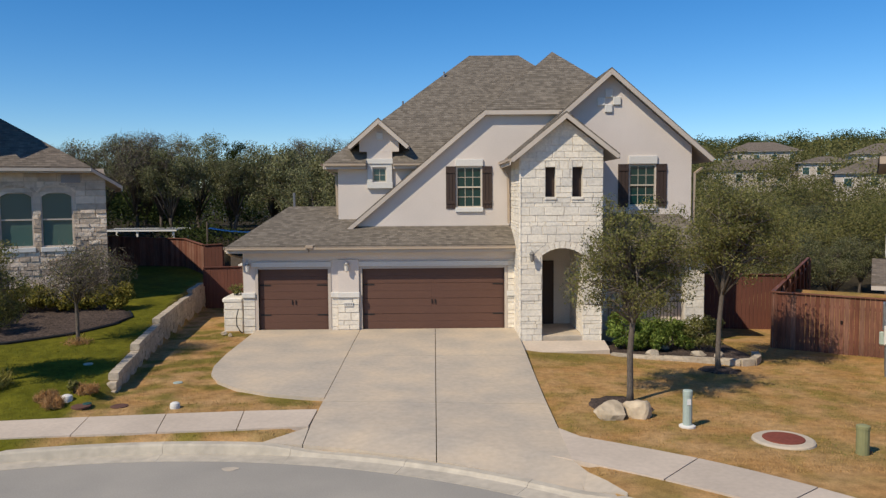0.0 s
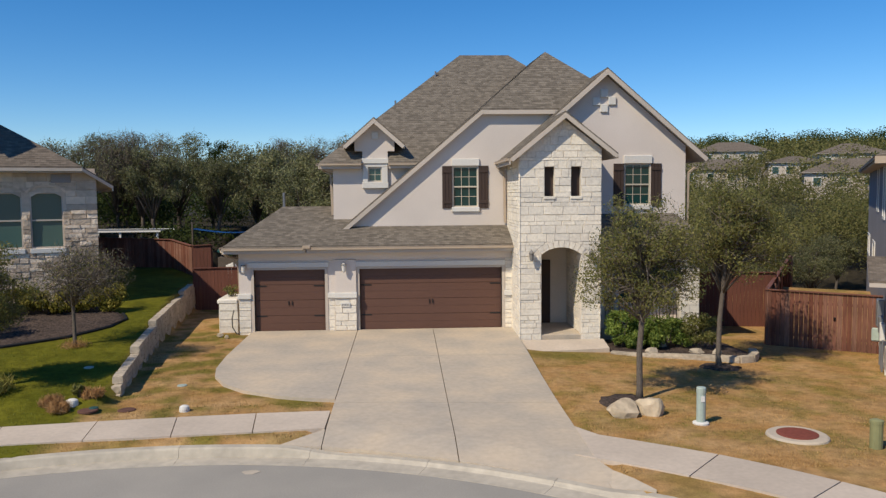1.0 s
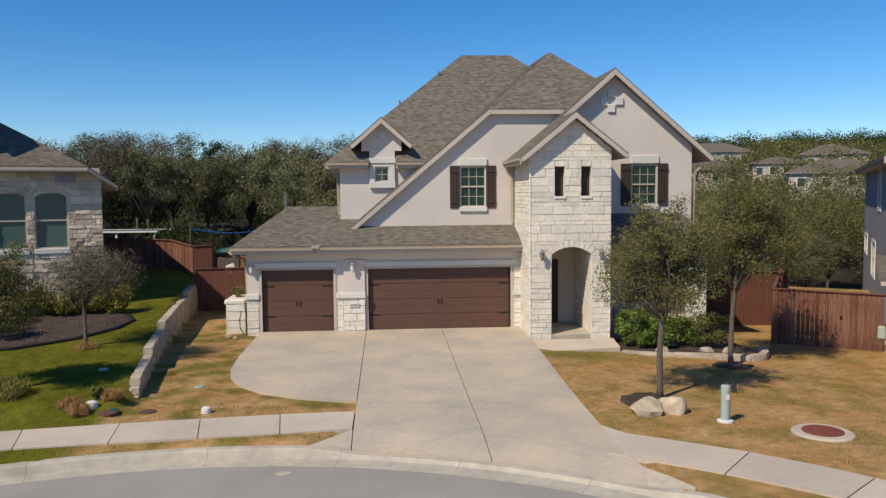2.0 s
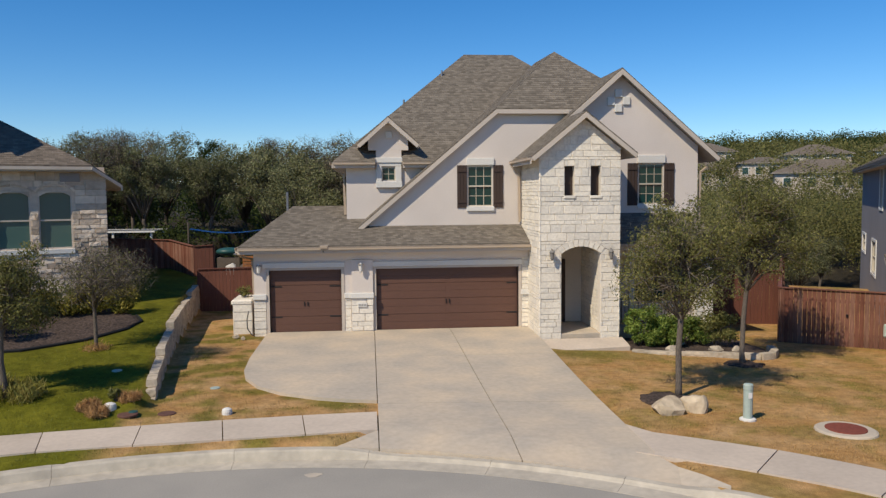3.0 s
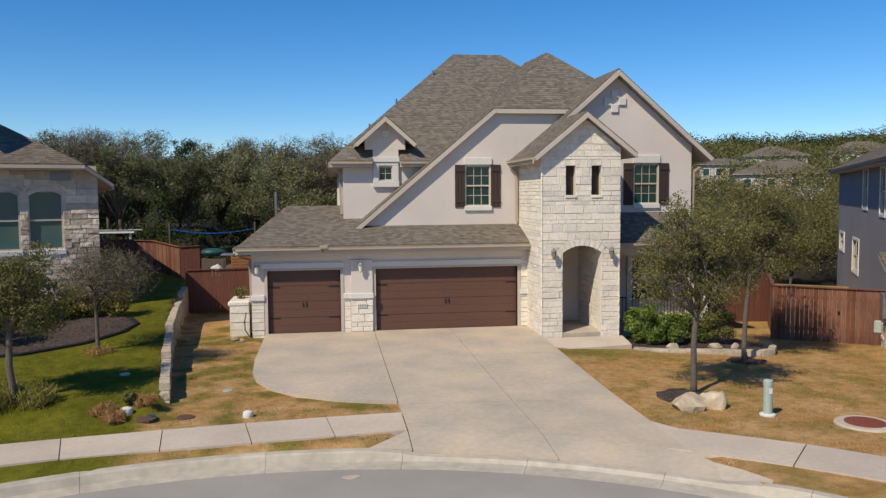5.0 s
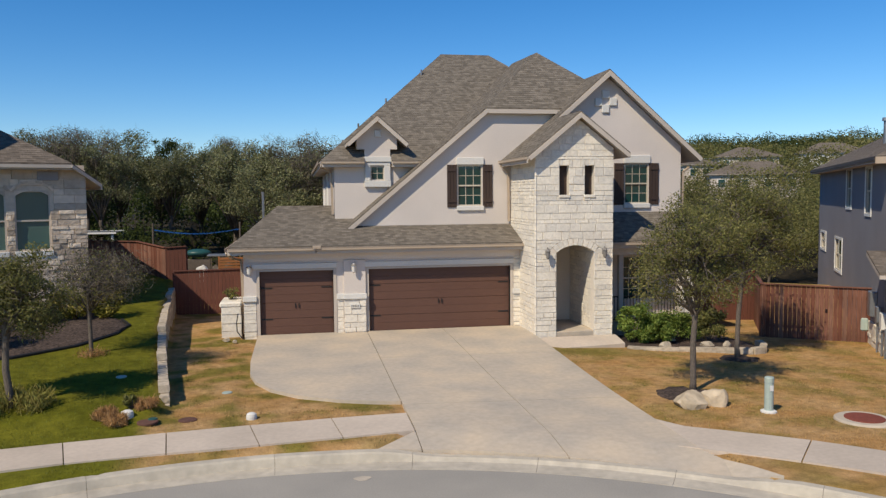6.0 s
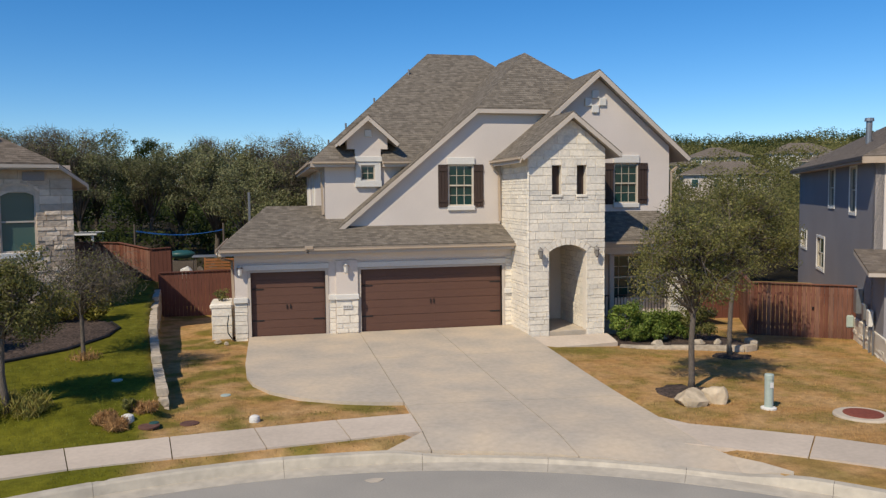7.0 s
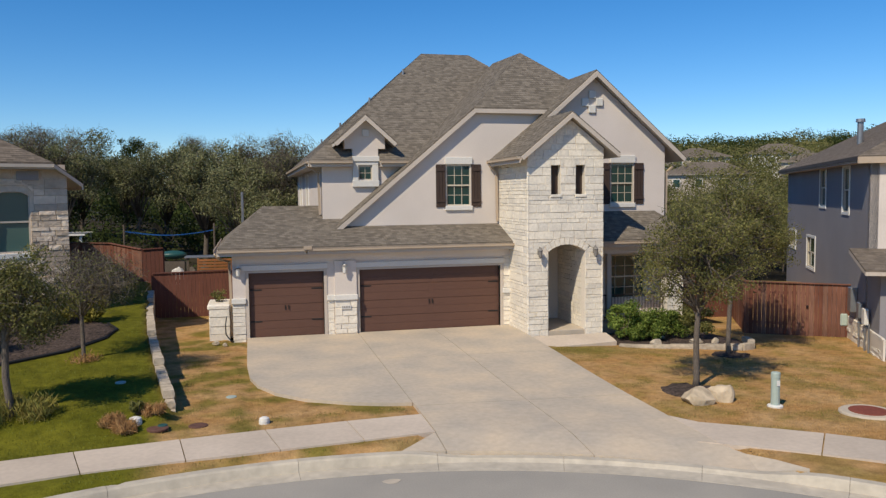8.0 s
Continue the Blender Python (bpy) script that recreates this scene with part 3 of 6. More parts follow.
pavement = thing("pavement", (0, 15, -0.05), "pale concrete pavement of separate slabs along the kerb", "pavement", kind="structure")
walk_z = lambda x, y: lot(x, y) + 0.035
inner = [(-3.24, 14.96), (-4.65, 14.8), (-6.2, 14.66), (-7.83, 14.52), (-9.5, 14.33), (-10.9, 14.05), (-12.5, 13.5), (-14.2, 12.6), (-15.8, 11.4)]
outer = [(-3.24, 16.23), (-4.82, 16.14), (-6.45, 15.98), (-8.03, 15.8), (-9.85, 15.55), (-11.3, 15.3), (-13.0, 14.75), (-14.9, 13.8), (-16.6, 12.5)]
for i in range(len(inner) - 1):
    g = 0.01
    slab("paving_slab", [(inner[i][0] - g, inner[i][1]), (outer[i][0] - g, outer[i][1]), (outer[i + 1][0] + g, outer[i + 1][1]), (inner[i + 1][0] + g, inner[i + 1][1])], walk_z, 0.16, WALKWAY, pavement)
for a0, a1 in ((29.5, 41.8), (41.8, 50), (50, 58), (58, 66), (66, 75), (75, 85)):
    n = 4
    p = [on_arc(13.1, a0 + 0.05 + (a1 - a0 - 0.1) * i / n) for i in range(n + 1)] + [on_arc(14.45, a1 - 0.05 - (a1 - a0 - 0.1) * i / n) for i in range(n + 1)]
    if a0 < 30:
        p = [(edge_r(13.2) + 0.012, 13.2)] + p[1:5] + p[5:9] + [(edge_r(15.05) + 0.012, 15.05)]
    slab("paving_slab", p, walk_z, 0.16, WALKWAY, pavement)
apron = thing("neighbour_apron", (-12, 13, -0.15), "concrete driveway apron meeting the kerb before the next lot", "driveway", kind="structure")
slab("slab", [(-9.75, lip(-9.75)), (-10.75, 14.0), (-12.5, 13.44), (-14.2, 12.54), (-15.8, 11.34), (-15.2, lip(-15.2)), (-13.6, lip(-13.6)), (-12.2, lip(-12.2)), (-11, lip(-11))], lambda x, y: lot(x, y) + 0.04 - 0.13 * smooth(R_KERB + 1.3, R_KERB - 0.1, math.hypot(x - CX, y - CY)), 0.16, WALKWAY, apron)
entry_path = thing("entry_path", (3.3, 23.7, -0.15), "short concrete path from the driveway to the porch", "path", kind="structure")
slab("paving_slab", [(edge_r(23.0) + 0.02, 23.05), (4.75, 23.35), (4.75, 24.15), (2.12, 24.15)], lambda x, y: -0.06 - 0.16 * smooth(24.1, 23.2, y), 0.16, WALKWAY, entry_path)
# ---- the house ----
house = thing("house", (-0.5, 30, 0), "two-storey beige stucco house with limestone entry tower and brown garage doors", "house")
FRONT = (0, -1, 0)
gar = Face((0, 26.15, 0), (1, 0, 0), FRONT)
upl = Face((0, 28.0, 0), (1, 0, 0), FRONT)
upm = Face((0, 27.3, 0), (1, 0, 0), FRONT)
upr = Face((0, 26.7, 0), (1, 0, 0), FRONT)
tow = Face((0, 24.28, 0), (1, 0, 0), FRONT)
towl = Face((2.08, 0, 0), (0, -1, 0), (-1, 0, 0))
towr = Face((4.66, 0, 0), (0, 1, 0), (1, 0, 0))
D1, D2 = (-6.71, -4.32, -0.1, 2.115), (-3.15, 1.73, -0.1, 2.115)
part("garage_wall", wall(bmesh.new(), gar, -7.21, 2.1, -0.3, 2.85, (D1, D2), thick=0.22), STUCCO, house)
part("garage_side_wall", wall(bmesh.new(), Face((-7.21, 0, 0), (0, -1, 0), (-1, 0, 0)), -32.0, -26.18, -0.3, 2.85), STUCCO, house)
part("garage_rear_wall", boxed(-7.21, -4.2, 31.8, 32.0, -0.3, 2.9), STUCCO, house)
S1, S2, DW = (0.13, 1.03, 4.17, 5.60), (6.13, 7.05, 4.2, 5.62), (-2.88, -2.39, 5.1, 5.6)
part("upper_left_wall", wall(bmesh.new(), upl, -4.15, 2.0, 2.9, 5.75, (DW,)), STUCCO, house)
lsf = Face((-4.15, 0, 0), (0, -1, 0), (-1, 0, 0))
LSW = [(-35.4, -34.2, 4.1, 5.4), (-39.6, -38.2, 4.1, 5.4)]
part("left_side_wall", wall(bmesh.new(), lsf, -41.7, -28.03, -0.3, 5.75, LSW), STUCCO, house)
part("right_side_wall", wall(bmesh.new(), Face((8.3, 0, 0), (0, 1, 0), (1, 0, 0)), 26.73, 41.7, -0.6, 5.9), STUCCO, house)
part("rear_wall", boxed(-3.9, 8.0, 41.5, 41.68, -0.6, 5.8), STUCCO, house)
part("upper_middle_wall", wall(bmesh.new(), upm, -3.75, 3.7, 2.9, 7.5, (S1,), cuts=((-0.842, 1, 7.61 - 0.842 * 1.142 - 0.2),), thick=0.25), STUCCO, house)
part("gable_wall", wall(bmesh.new(), upr, 3.0, 8.3, -0.6, 8.88, (S2, (4.9, 8.0, -0.6, 2.9), (3.0, 4.6, -0.6, 2.95)), cuts=((0.864, 1, 8.92 + 0.864 * 5.43 - 0.2), (-0.875, 1, 8.92 - 0.875 * 5.43 - 0.2)), thick=0.25), STUCCO, house)

# roof planes
roof = part("roof", boxed(-4.0, 8.2, 28.3, 41.5, 5.7, 5.76), TRIM, house)
EZ, RZ, RY, RA, RB = 5.8, 10.8, 34.9, 0.96, 3.13
X0, X1, Y0, Y1 = -4.6, 8.65, 27.7, 42.1
fz = EZ + 0.26 * (RZ - EZ) / (RY - Y0)      # the slope is notched where the dormer wall comes through
roof_plane("main_front_slope", [(X0, Y0, EZ), (-3.1, Y0, EZ), (-3.1, Y0 + 0.26, fz), (-2.14, Y0 + 0.26, fz), (-2.14, Y0, EZ), (X1, Y0, EZ), (RB, RY, RZ), (RA, RY, RZ)], roof)
roof_plane("main_left_slope", [(X0, Y1, EZ), (X0, Y0, EZ), (RA, RY, RZ)], roof)
roof_plane("main_right_slope", [(X1, Y0, EZ), (X1, Y1, EZ), (RB, RY, RZ)], roof)
roof_plane("main_rear_slope", [(X1, Y1, EZ), (X0, Y1, EZ), (RA, RY, RZ), (RB, RY, RZ)], roof)
wz = lambda x, y=27.12: 7.62 + 0.842 * (x - 1.155) + 0.044 * (y - 27.12)
PK = (3.976, 30.35, 10.143)
roof_plane("wing_left_slope", [(-3.75, 27.12, wz(-3.75)), (1.142, 27.12, wz(1.142)), PK, (3.976, 34.0, wz(3.976, 34.0)), (-0.99, 28.12, wz(-0.99, 28.12)), (-3.75, 28.12, wz(-3.75, 28.12))], roof)
hz = lambda y: 7.61 + (PK[2] - 7.61) / (30.35 - 27.12) * (y - 27.12)
roof_plane("wing_front_slope", [(1.142, 27.12, 7.61), (4.6, 27.12, 7.61), (5.42, 28.72, hz(28.72)), PK], roof)
rz2 = lambda x, y=30.35: PK[2] - 0.849 * (x - 3.976) + 0.044 * (y - 30.35)
roof_plane("wing_right_slope", [PK, (5.42, 28.72, rz2(5.42, 28.72)), (7.0, 28.72, rz2(7.0, 28.72)), (7.0, 34, rz2(7.0, 34)), (3.976, 34, rz2(3.976, 34))], roof)
cz = lambda x: 8.92 - (0.864 * (x - 5.43) if x > 5.43 else 0.875 * (5.43 - x))
roof_plane("gable_left_slope", [(5.43, 26.38, 8.92), (5.43, 29.2, 8.92), (3.2, 29.2, cz(3.2)), (3.2, 26.38, cz(3.2))], roof)
roof_plane("gable_right_slope", [(5.43, 26.38, 8.92), (5.43, 29.2, 8.92), (8.98, 33, cz(8.98)), (8.98, 26.38, cz(8.98))], roof)
ez2 = lambda x: 7.2 - (0.815 if x < 3.486 else 0.785) * abs(x - 3.486)
roof_plane("entry_left_slope", [(3.486, 24.0, 7.2), (3.486, 27.35, 7.2), (1.74, 27.35, ez2(1.74)), (1.74, 24.0, ez2(1.74))], roof)
roof_plane("entry_right_slope", [(3.486, 24.0, 7.2), (3.486, 27.0, 7.2), (5.17, 27.0, ez2(5.17)), (5.17, 24.0, ez2(5.17))], roof)
GE = 2.95
gz = lambda y: GE + 0.349 * (y - 25.7)
roof_plane("garage_front_slope", [(-7.62, 25.7, GE), (2.06, 25.7, GE), (2.06, 27.35, gz(27.35)), (-4.1, 27.35, gz(27.35)), (-4.1, 29.3, gz(29.3)), (-6.17, 29.3, gz(29.3))], roof)
roof_plane("garage_left_slope", [(-7.62, 32.9, GE), (-7.62, 25.7, GE), (-6.17, 29.3, gz(29.3))], roof)
roof_plane("garage_rear_slope", [(-7.62, 32.9, GE), (-6.17, 29.3, gz(29.3)), (-4.1, 29.3, gz(29.3)), (-4.1, 32.9, GE)], roof)
roof_plane("garage_strip", [(-4.1, 27.35, gz(27.35)), (-3.0, 27.35, gz(27.35)), (-3.0, 28.12, gz(28.12)), (-4.1, 28.12, gz(28.12))], roof)
lz = lambda y: 2.95 + 0.5875 * (y - 25.1)
roof_plane("porch_slope", [(4.7, 25.1, 2.95), (8.8, 25.1, 2.95), (7.9, 26.7, lz(26.7)), (4.7, 26.7, lz(26.7))], roof)
roof_plane("porch_side_slope", [(8.8, 25.1, 2.95), (8.8, 27.2, 2.95), (7.9, 26.7, lz(26.7))], roof)

# rake and eave boards
def board(a, b, name="fascia", mat=None, w=0.05, h=0.125, par=None):
    return part(name, bar(bmesh.new(), a, b, w, h), mat or TRIM, par or house)


board((-3.78, 27.09, wz(-3.78) - 0.06), (1.142, 27.09, wz(1.142) - 0.06), "rake_board", h=0.13)
board((1.15, 27.096, 7.55), (3.75, 27.096, 7.55), h=0.14)
board((5.43, 26.356, 8.86), (3.3, 26.356, cz(3.3) - 0.06), "rake_board", h=0.14)
board((5.43, 26.35, 8.86), (8.98, 26.35, cz(8.98) - 0.06), "rake_board", h=0.14)
board((3.486, 23.976, 7.14), (1.74, 23.976, ez2(1.74) - 0.06), "rake_board")
board((3.486, 23.97, 7.14), (5.17, 23.97, ez2(5.17) - 0.06), "rake_board")
part("soffit", boxed(-7.58, 2.06, 25.72, 26.14, 2.70, 2.74), TRIM, house)
part("frieze_board", boxed(-7.2, 2.06, 26.10, 26.147, 2.45, 2.69), STUCCO, house)
part("soffit", boxed(-4.55, -3.11, 27.72, 28.0, 5.56, 5.6), TRIM, house)
part("soffit", boxed(-2.13, -1.0, 27.72, 28.0, 5.56, 5.6), TRIM, house)
part("soffit", boxed(-4.58, -4.16, 28.1, 42.0, 5.56, 5.6), TRIM, house)
part("soffit", boxed(4.7, 8.75, 25.12, 26.68, 2.70, 2.74), TRIM, house)
part("porch_beam", boxed(4.72, 8.7, 25.45, 25.7, 2.45, 2.7), STUCCO, house)


def gutter(a, b, out):
    """A box gutter with an open top and a rolled lip."""
    a, b, o = Vector(a), Vector(b), Vector(out)
    bm = bmesh.new()
    for d0, d1, z0, z1 in ((0.0, 0.012, -0.085, 0.0), (0.0, 0.09, -0.085, -0.075), (0.09, 0.1, -0.08, 0.0), (0.085, 0.11, -0.004, 0.008)):
        prism(bm, [a + o * d0 + Vector((0, 0, z0)), a + o * d1 + Vector((0, 0, z0)), a + o * d1 + Vector((0, 0, z1)), a + o * d0 + Vector((0, 0, z1))], b - a)
    return part("gutter", bm, GUTTER, house)


for a, b in (((-7.64, 25.68, 2.9), (-4.9, 25.68, 2.9)), ((-4.86, 25.68, 2.9), (2.06, 25.68, 2.9)), ((-4.58, 27.68, 5.76), (-3.11, 27.68, 5.76)), ((-2.13, 27.68, 5.76), (-1.05, 27.68, 5.76)), ((4.7, 25.08, 2.9), (8.8, 25.08, 2.9))):
    board(a, b, "fascia", TRIM, 0.04, 0.2)
    gutter(Vector(a) + Vector((0, -0.02, 0)), Vector(b) + Vector((0, -0.02, 0)), FRONT)
for a, b in (((-7.64, 25.68, 2.9), (-7.64, 32.9, 2.9)), ((-4.62, 27.68, 5.76), (-4.62, 42.1, 5.76)), ((1.73, 24.02, 5.74), (1.73, 27.3, 5.74))):
    board(a, b, "fascia", TRIM, 0.04, 0.2)
    gutter(a, b, (-1, 0, 0))
part("splash_guard", boxed(-4.98, -4.72, 25.53, 25.68, 2.86, 2.96, 0.01), GUTTER, house)


def downspout(pts):
    bm = bmesh.new()
    for a, b in zip(pts, pts[1:]):
        bar(bm, a, b, 0.08, 0.06, (0, 1, 0) if abs(b[2] - a[2]) > abs(b[0] - a[0]) + abs(b[1] - a[1]) else (0, 0, 1))
    part("downspout", bm, GUTTER, house)


downspout([(-4.66, 28.2, 5.65), (-4.25, 28.25, 5.4), (-4.21, 28.25, 3.9)])
downspout([(1.68, 27.2, 5.6), (1.95, 27.22, 5.3), (1.98, 27.24, 3.6)])
downspout([(-7.7, 25.85, 2.8), (-7.6, 26.2, 2.62), (-7.3, 26.6, 2.5), (-7.26, 26.65, 0.0)])
downspout([(8.75, 26.9, 5.55), (8.45, 26.8, 5.35), (8.38, 26.8, 0.0)])


# windows
def window(face, u0, u1, v0, v1, cols, rows, parent, shutters=0.0, header=0.0, sill=True, depth=0.12, glass=None, frame_mat=None, split=True):
    fm = frame_mat or CREAM
    k = 0.04
    win = part("window", fbox(fbox(fbox(fbox(bmesh.new(), face, u0, u0 + k, v0, v1, -depth, -0.02), face, u1 - k, u1, v0, v1, -depth, -0.02), face, u0 + k, u1 - k, v0, v0 + k, -depth, -0.021), face, u0 + k, u1 - k, v1 - k, v1, -depth, -0.021), fm, parent)
    a0, a1, b0, b1 = u0 + k, u1 - k, v0 + k, v1 - k
    mid = (b0 + b1) / 2
    sashes = ((b0, mid - 0.02, -0.085), (mid + 0.02, b1, -0.06)) if split else ((b0, b1, -0.07),)
    if split:
        part("meeting_rail", fbox(bmesh.new(), face, a0, a1, mid - 0.025, mid + 0.025, -0.1, -0.035), fm, win)
    for c, d, dep in sashes:
        part("pane", fbox(bmesh.new(), face, a0, a1, c, d, dep - 0.008, dep), glass or GLASS, win)
        for i in range(1, cols):
            u = a0 + (a1 - a0) * i / cols
            part("glazing_bar", fbox(bmesh.new(), face, u - 0.009, u + 0.009, c, d, dep, dep + 0.014), fm, win)
        for i in range(1, rows):
            v = c + (d - c) * i / rows
            part("glazing_bar", fbox(bmesh.new(), face, a0, a1, v - 0.009, v + 0.009, dep + 0.001, dep + 0.013), fm, win)
    # added black board: the room's darkness is painted, no interior is built
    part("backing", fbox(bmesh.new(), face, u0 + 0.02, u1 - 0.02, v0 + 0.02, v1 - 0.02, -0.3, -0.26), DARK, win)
    if header:
        part("lintel", fbox(bmesh.new(), face, u0 - 0.03, u1 + 0.05, v1 + 0.02, v1 + header, -0.01, 0.07, 0.012), CAST, win)
    if sill:
        part("sill", fbox(bmesh.new(), face, u0 - 0.04, u1 + 0.05, v0 - 0.17, v0 - 0.01, -0.01, 0.08, 0.012), CAST, win)
    if shutters:
        for c, d in ((u0 - 0.02 - shutters, u0 - 0.02), (u1 + 0.02, u1 + 0.02 + shutters)):
            sh = part("shutter", fbox(bmesh.new(), face, c, d, v0 - 0.05, v1 + 0.02, 0.0, 0.02), SHUTTER, win)
            for i in range(3):
                w = (d - c) / 3
                part("plank", fbox(bmesh.new(), face, c + w * i + 0.006, c + w * (i + 1) - 0.006, v0 - 0.05, v1 + 0.02, 0.021, 0.04, 0.004), SHUTTER, sh)
            for v in (v0 + 0.12, v1 - 0.22):
                part("batten", fbox(bmesh.new(), face, c + 0.004, d - 0.004, v, v + 0.1, 0.041, 0.065, 0.005), SHUTTER, sh)
    return win


for w in LSW:
    sw = window(lsf, *w, 1, 1, house, sill=False)
    for a, b in ((w[0] - 0.14, w[0]), (w[1], w[1] + 0.14)):
        part("surround", fbox(bmesh.new(), lsf, a, b, w[2] - 0.1, w[3] + 0.1, 0.0, 0.05), WHITE, sw)
window(upm, *S1, 3, 2, house, 0.35, 0.27)
window(upr, *S2, 3, 2, house, 0.37, 0.3)

# small dormer that breaks the eave
dorm = Face((0, 27.93, 0), (1, 0, 0), FRONT)
part("dormer_wall", wall(wall(bmesh.new(), dorm, -3.08, -2.17, 4.86, 6.19, (DW,), thick=0.25), dorm, -3.355, -1.925, 6.191, 7.3, cuts=((0.88, 1, 7.38 - 0.88 * 2.64 - 0.17), (-0.88, 1, 7.38 + 0.88 * 2.64 - 0.17)), thick=1.6), STUCCO, house)
for sg in (-1, 1):
    e = -2.64 + sg * 1.09
    z = 7.38 - 0.88 * 1.09
    roof_plane("dormer_slope", [(-2.64, 27.6, 7.38), (-2.64, 30.4, 7.38), (e, 30.4, z), (e, 27.6, z)], roof)
    board((-2.64, 27.575 + sg * 0.003, 7.32), (e, 27.575 + sg * 0.003, z - 0.06), "rake_board", h=0.125)
dw = window(dorm, *DW, 2, 2, house, sill=False, split=False)
for u0, u1, v0, v1, d in ((-3.07, -2.88, 5.08, 5.62, 0.05), (-2.39, -2.17, 5.08, 5.62, 0.05), (-3.09, -2.15, 4.86, 5.08, 0.07), (-3.07, -2.17, 5.62, 5.74, 0.05), (-3.1, -2.14, 5.745, 5.93, 0.09)):
    part("surround", fbox(bmesh.new(), dorm, u0, u1, v0, v1, 0.002, d, 0.012), CAST, dw)
part("gable_vent", fbox(bmesh.new(), dorm, -2.73, -2.49, 6.62, 6.86, 0.0, 0.07, 0.01), CAST, house)
# four cast blocks in the big gable
for u, v in ((5.39, 8.07), (5.385, 7.56), (5.12, 7.79), (5.67, 7.81)):
    part("cast_block", fbox(bmesh.new(), upr, u - 0.135, u + 0.135, v - 0.14, v + 0.14, 0.0, 0.07, 0.015), CAST, house)

# garage doors
def garage_door(d, straps, label):
    u0, u1, v0, v1 = d
    face = Face((0, 26.31, 0), (1, 0, 0), FRONT)
    door = part("garage_door", fbox(bmesh.new(), face, u0, u1, 0.0, v1, -0.05, 0.0), DOORPAINT, house, label)
    h = v1 / 4
    n = 2 if u1 - u0 > 3 else 1
    for i in range(4):
        sec = part("door_section", fbox(bmesh.new(), face, u0 + 0.01, u1 - 0.01, h * i + 0.003, h * (i + 1) - 0.003, 0.001, 0.022, 0.004), DOORPAINT, door)
        for k in range(n):
            w = (u1 - u0) / n
            for j in range(2):
                part("panel", fbox(bmesh.new(), face, u0 + w * k + 0.07, u0 + w * (k + 1) - 0.07, h * i + 0.012 + j * h / 2, h * i + h / 2 - 0.006 + j * (h / 2 - 0.006), 0.0225, 0.027, 0.003), DOORPAINT, sec)
    m = (u0 + u1) / 2
    for v in (0.52, 1.55):
        for a, b in ((u0 + 0.04, u0 + 0.4), (u1 - 0.4, u1 - 0.04)):
            part("hinge_strap", fbox(bmesh.new(), face, a, b, v - 0.022, v + 0.022, 0.03, 0.042, 0.004), IRON, door)
    for s in (-1, 1):
        bm = fbox(bmesh.new(), face, m + s * 0.055 - 0.016, m + s * 0.055 + 0.016, 0.88, 1.03, 0.03, 0.036)
        fbox(bm, face, m + s * 0.06 - 0.012, m + s * 0.06 + 0.012, 0.89, 1.02, 0.05, 0.065)
        fbox(bm, face, m + s * 0.06 - 0.012, m + s * 0.06 + 0.012, 0.89, 0.91, 0.03, 0.055)
        fbox(bm, face, m + s * 0.06 - 0.012, m + s * 0.06 + 0.012, 1.0, 1.02, 0.03, 0.055)
        part("handle", bm, IRON, door, "black iron handle")
    for a, b in ((u0 - 0.1, u0), (u1, u1 + 0.1)):
        part("jamb_trim", fbox(bmesh.new(), gar, a, b, -0.02, v1 + 0.06, -0.15, 0.025), TRIM, door)
    part("head_trim", fbox(bmesh.new(), gar, u0, u1, v1 + 0.0, v1 + 0.06, -0.15, 0.022), TRIM, door)
    part("lintel", fbox(bmesh.new(), gar, u0 - 0.22, u1 + 0.12, v1 + 0.08, v1 + 0.25, 0.0, 0.06, 0.008), CAST, door)
    return door


garage_door(D2, 2, "wide brown sectional garage door with black strap hinges")
garage_door(D1, 2, "single brown sectional garage door with black strap hinges")
part("porch_floor", boxed(2.2, 4.6, 24.3, 26.9, -0.3, 0.07, 0.01), CONCRETE, house)

# entry tower: backing walls, arch, slits
AU, AV, AR = 3.415, 1.88, 1.02
A0, A1, ASP = 2.77, 4.06, 2.67
SL = ((2.87, 3.19, 4.53, 5.47), (3.725, 4.045, 4.53, 5.47))
gcuts = ((0.785, 1, 7.2 + 0.785 * 3.486 - 0.22), (-0.815, 1, 7.2 - 0.815 * 3.486 - 0.22))
bm = wall(bmesh.new(), tow, 2.08, 4.66, -0.4, 7.0, (*SL, (A0, A1, -0.4, 3.0)), gcuts, 0.3)
for i in range(12):
    a, b = A0 + (A1 - A0) * i / 12, A0 + (A1 - A0) * (i + 1) / 12
    za, zb = (AV + math.sqrt(max(0, AR ** 2 - (u - AU) ** 2)) for u in (a, b))
    prism(bm, [tow.at(*q) for q in ((a, za), (b, zb), (b, 3.0), (a, 3.0))], (0, 0.3, 0))
wall(bm, towl, -27.3, -24.58, -0.4, 5.75, thick=0.3)
wall(bm, towr, 24.58, 26.7, -0.4, 5.7, thick=0.3)
part("tower_wall", bm, MORTAR, house)
# added black board that paints the darkness behind the slits
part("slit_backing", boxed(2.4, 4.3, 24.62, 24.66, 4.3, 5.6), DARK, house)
part("porch_ceiling", boxed(2.38, 4.36, 24.58, 26.9, 3.0, 3.05), STUCCO, house)
part("porch_back_wall", boxed(2.38, 4.62, 26.72, 26.9, -0.3, 3.0), MORTAR, house)
part("porch_side_wall", boxed(4.1, 4.36, 24.59, 26.7, 0.07, 3.0), MORTAR, house)
stones(Face((4.1, 0, 0), (0, -1, 0), (-1, 0, 0)), -26.7, -24.6, 0.07, 2.9, house, seed=12, proud=0.015)
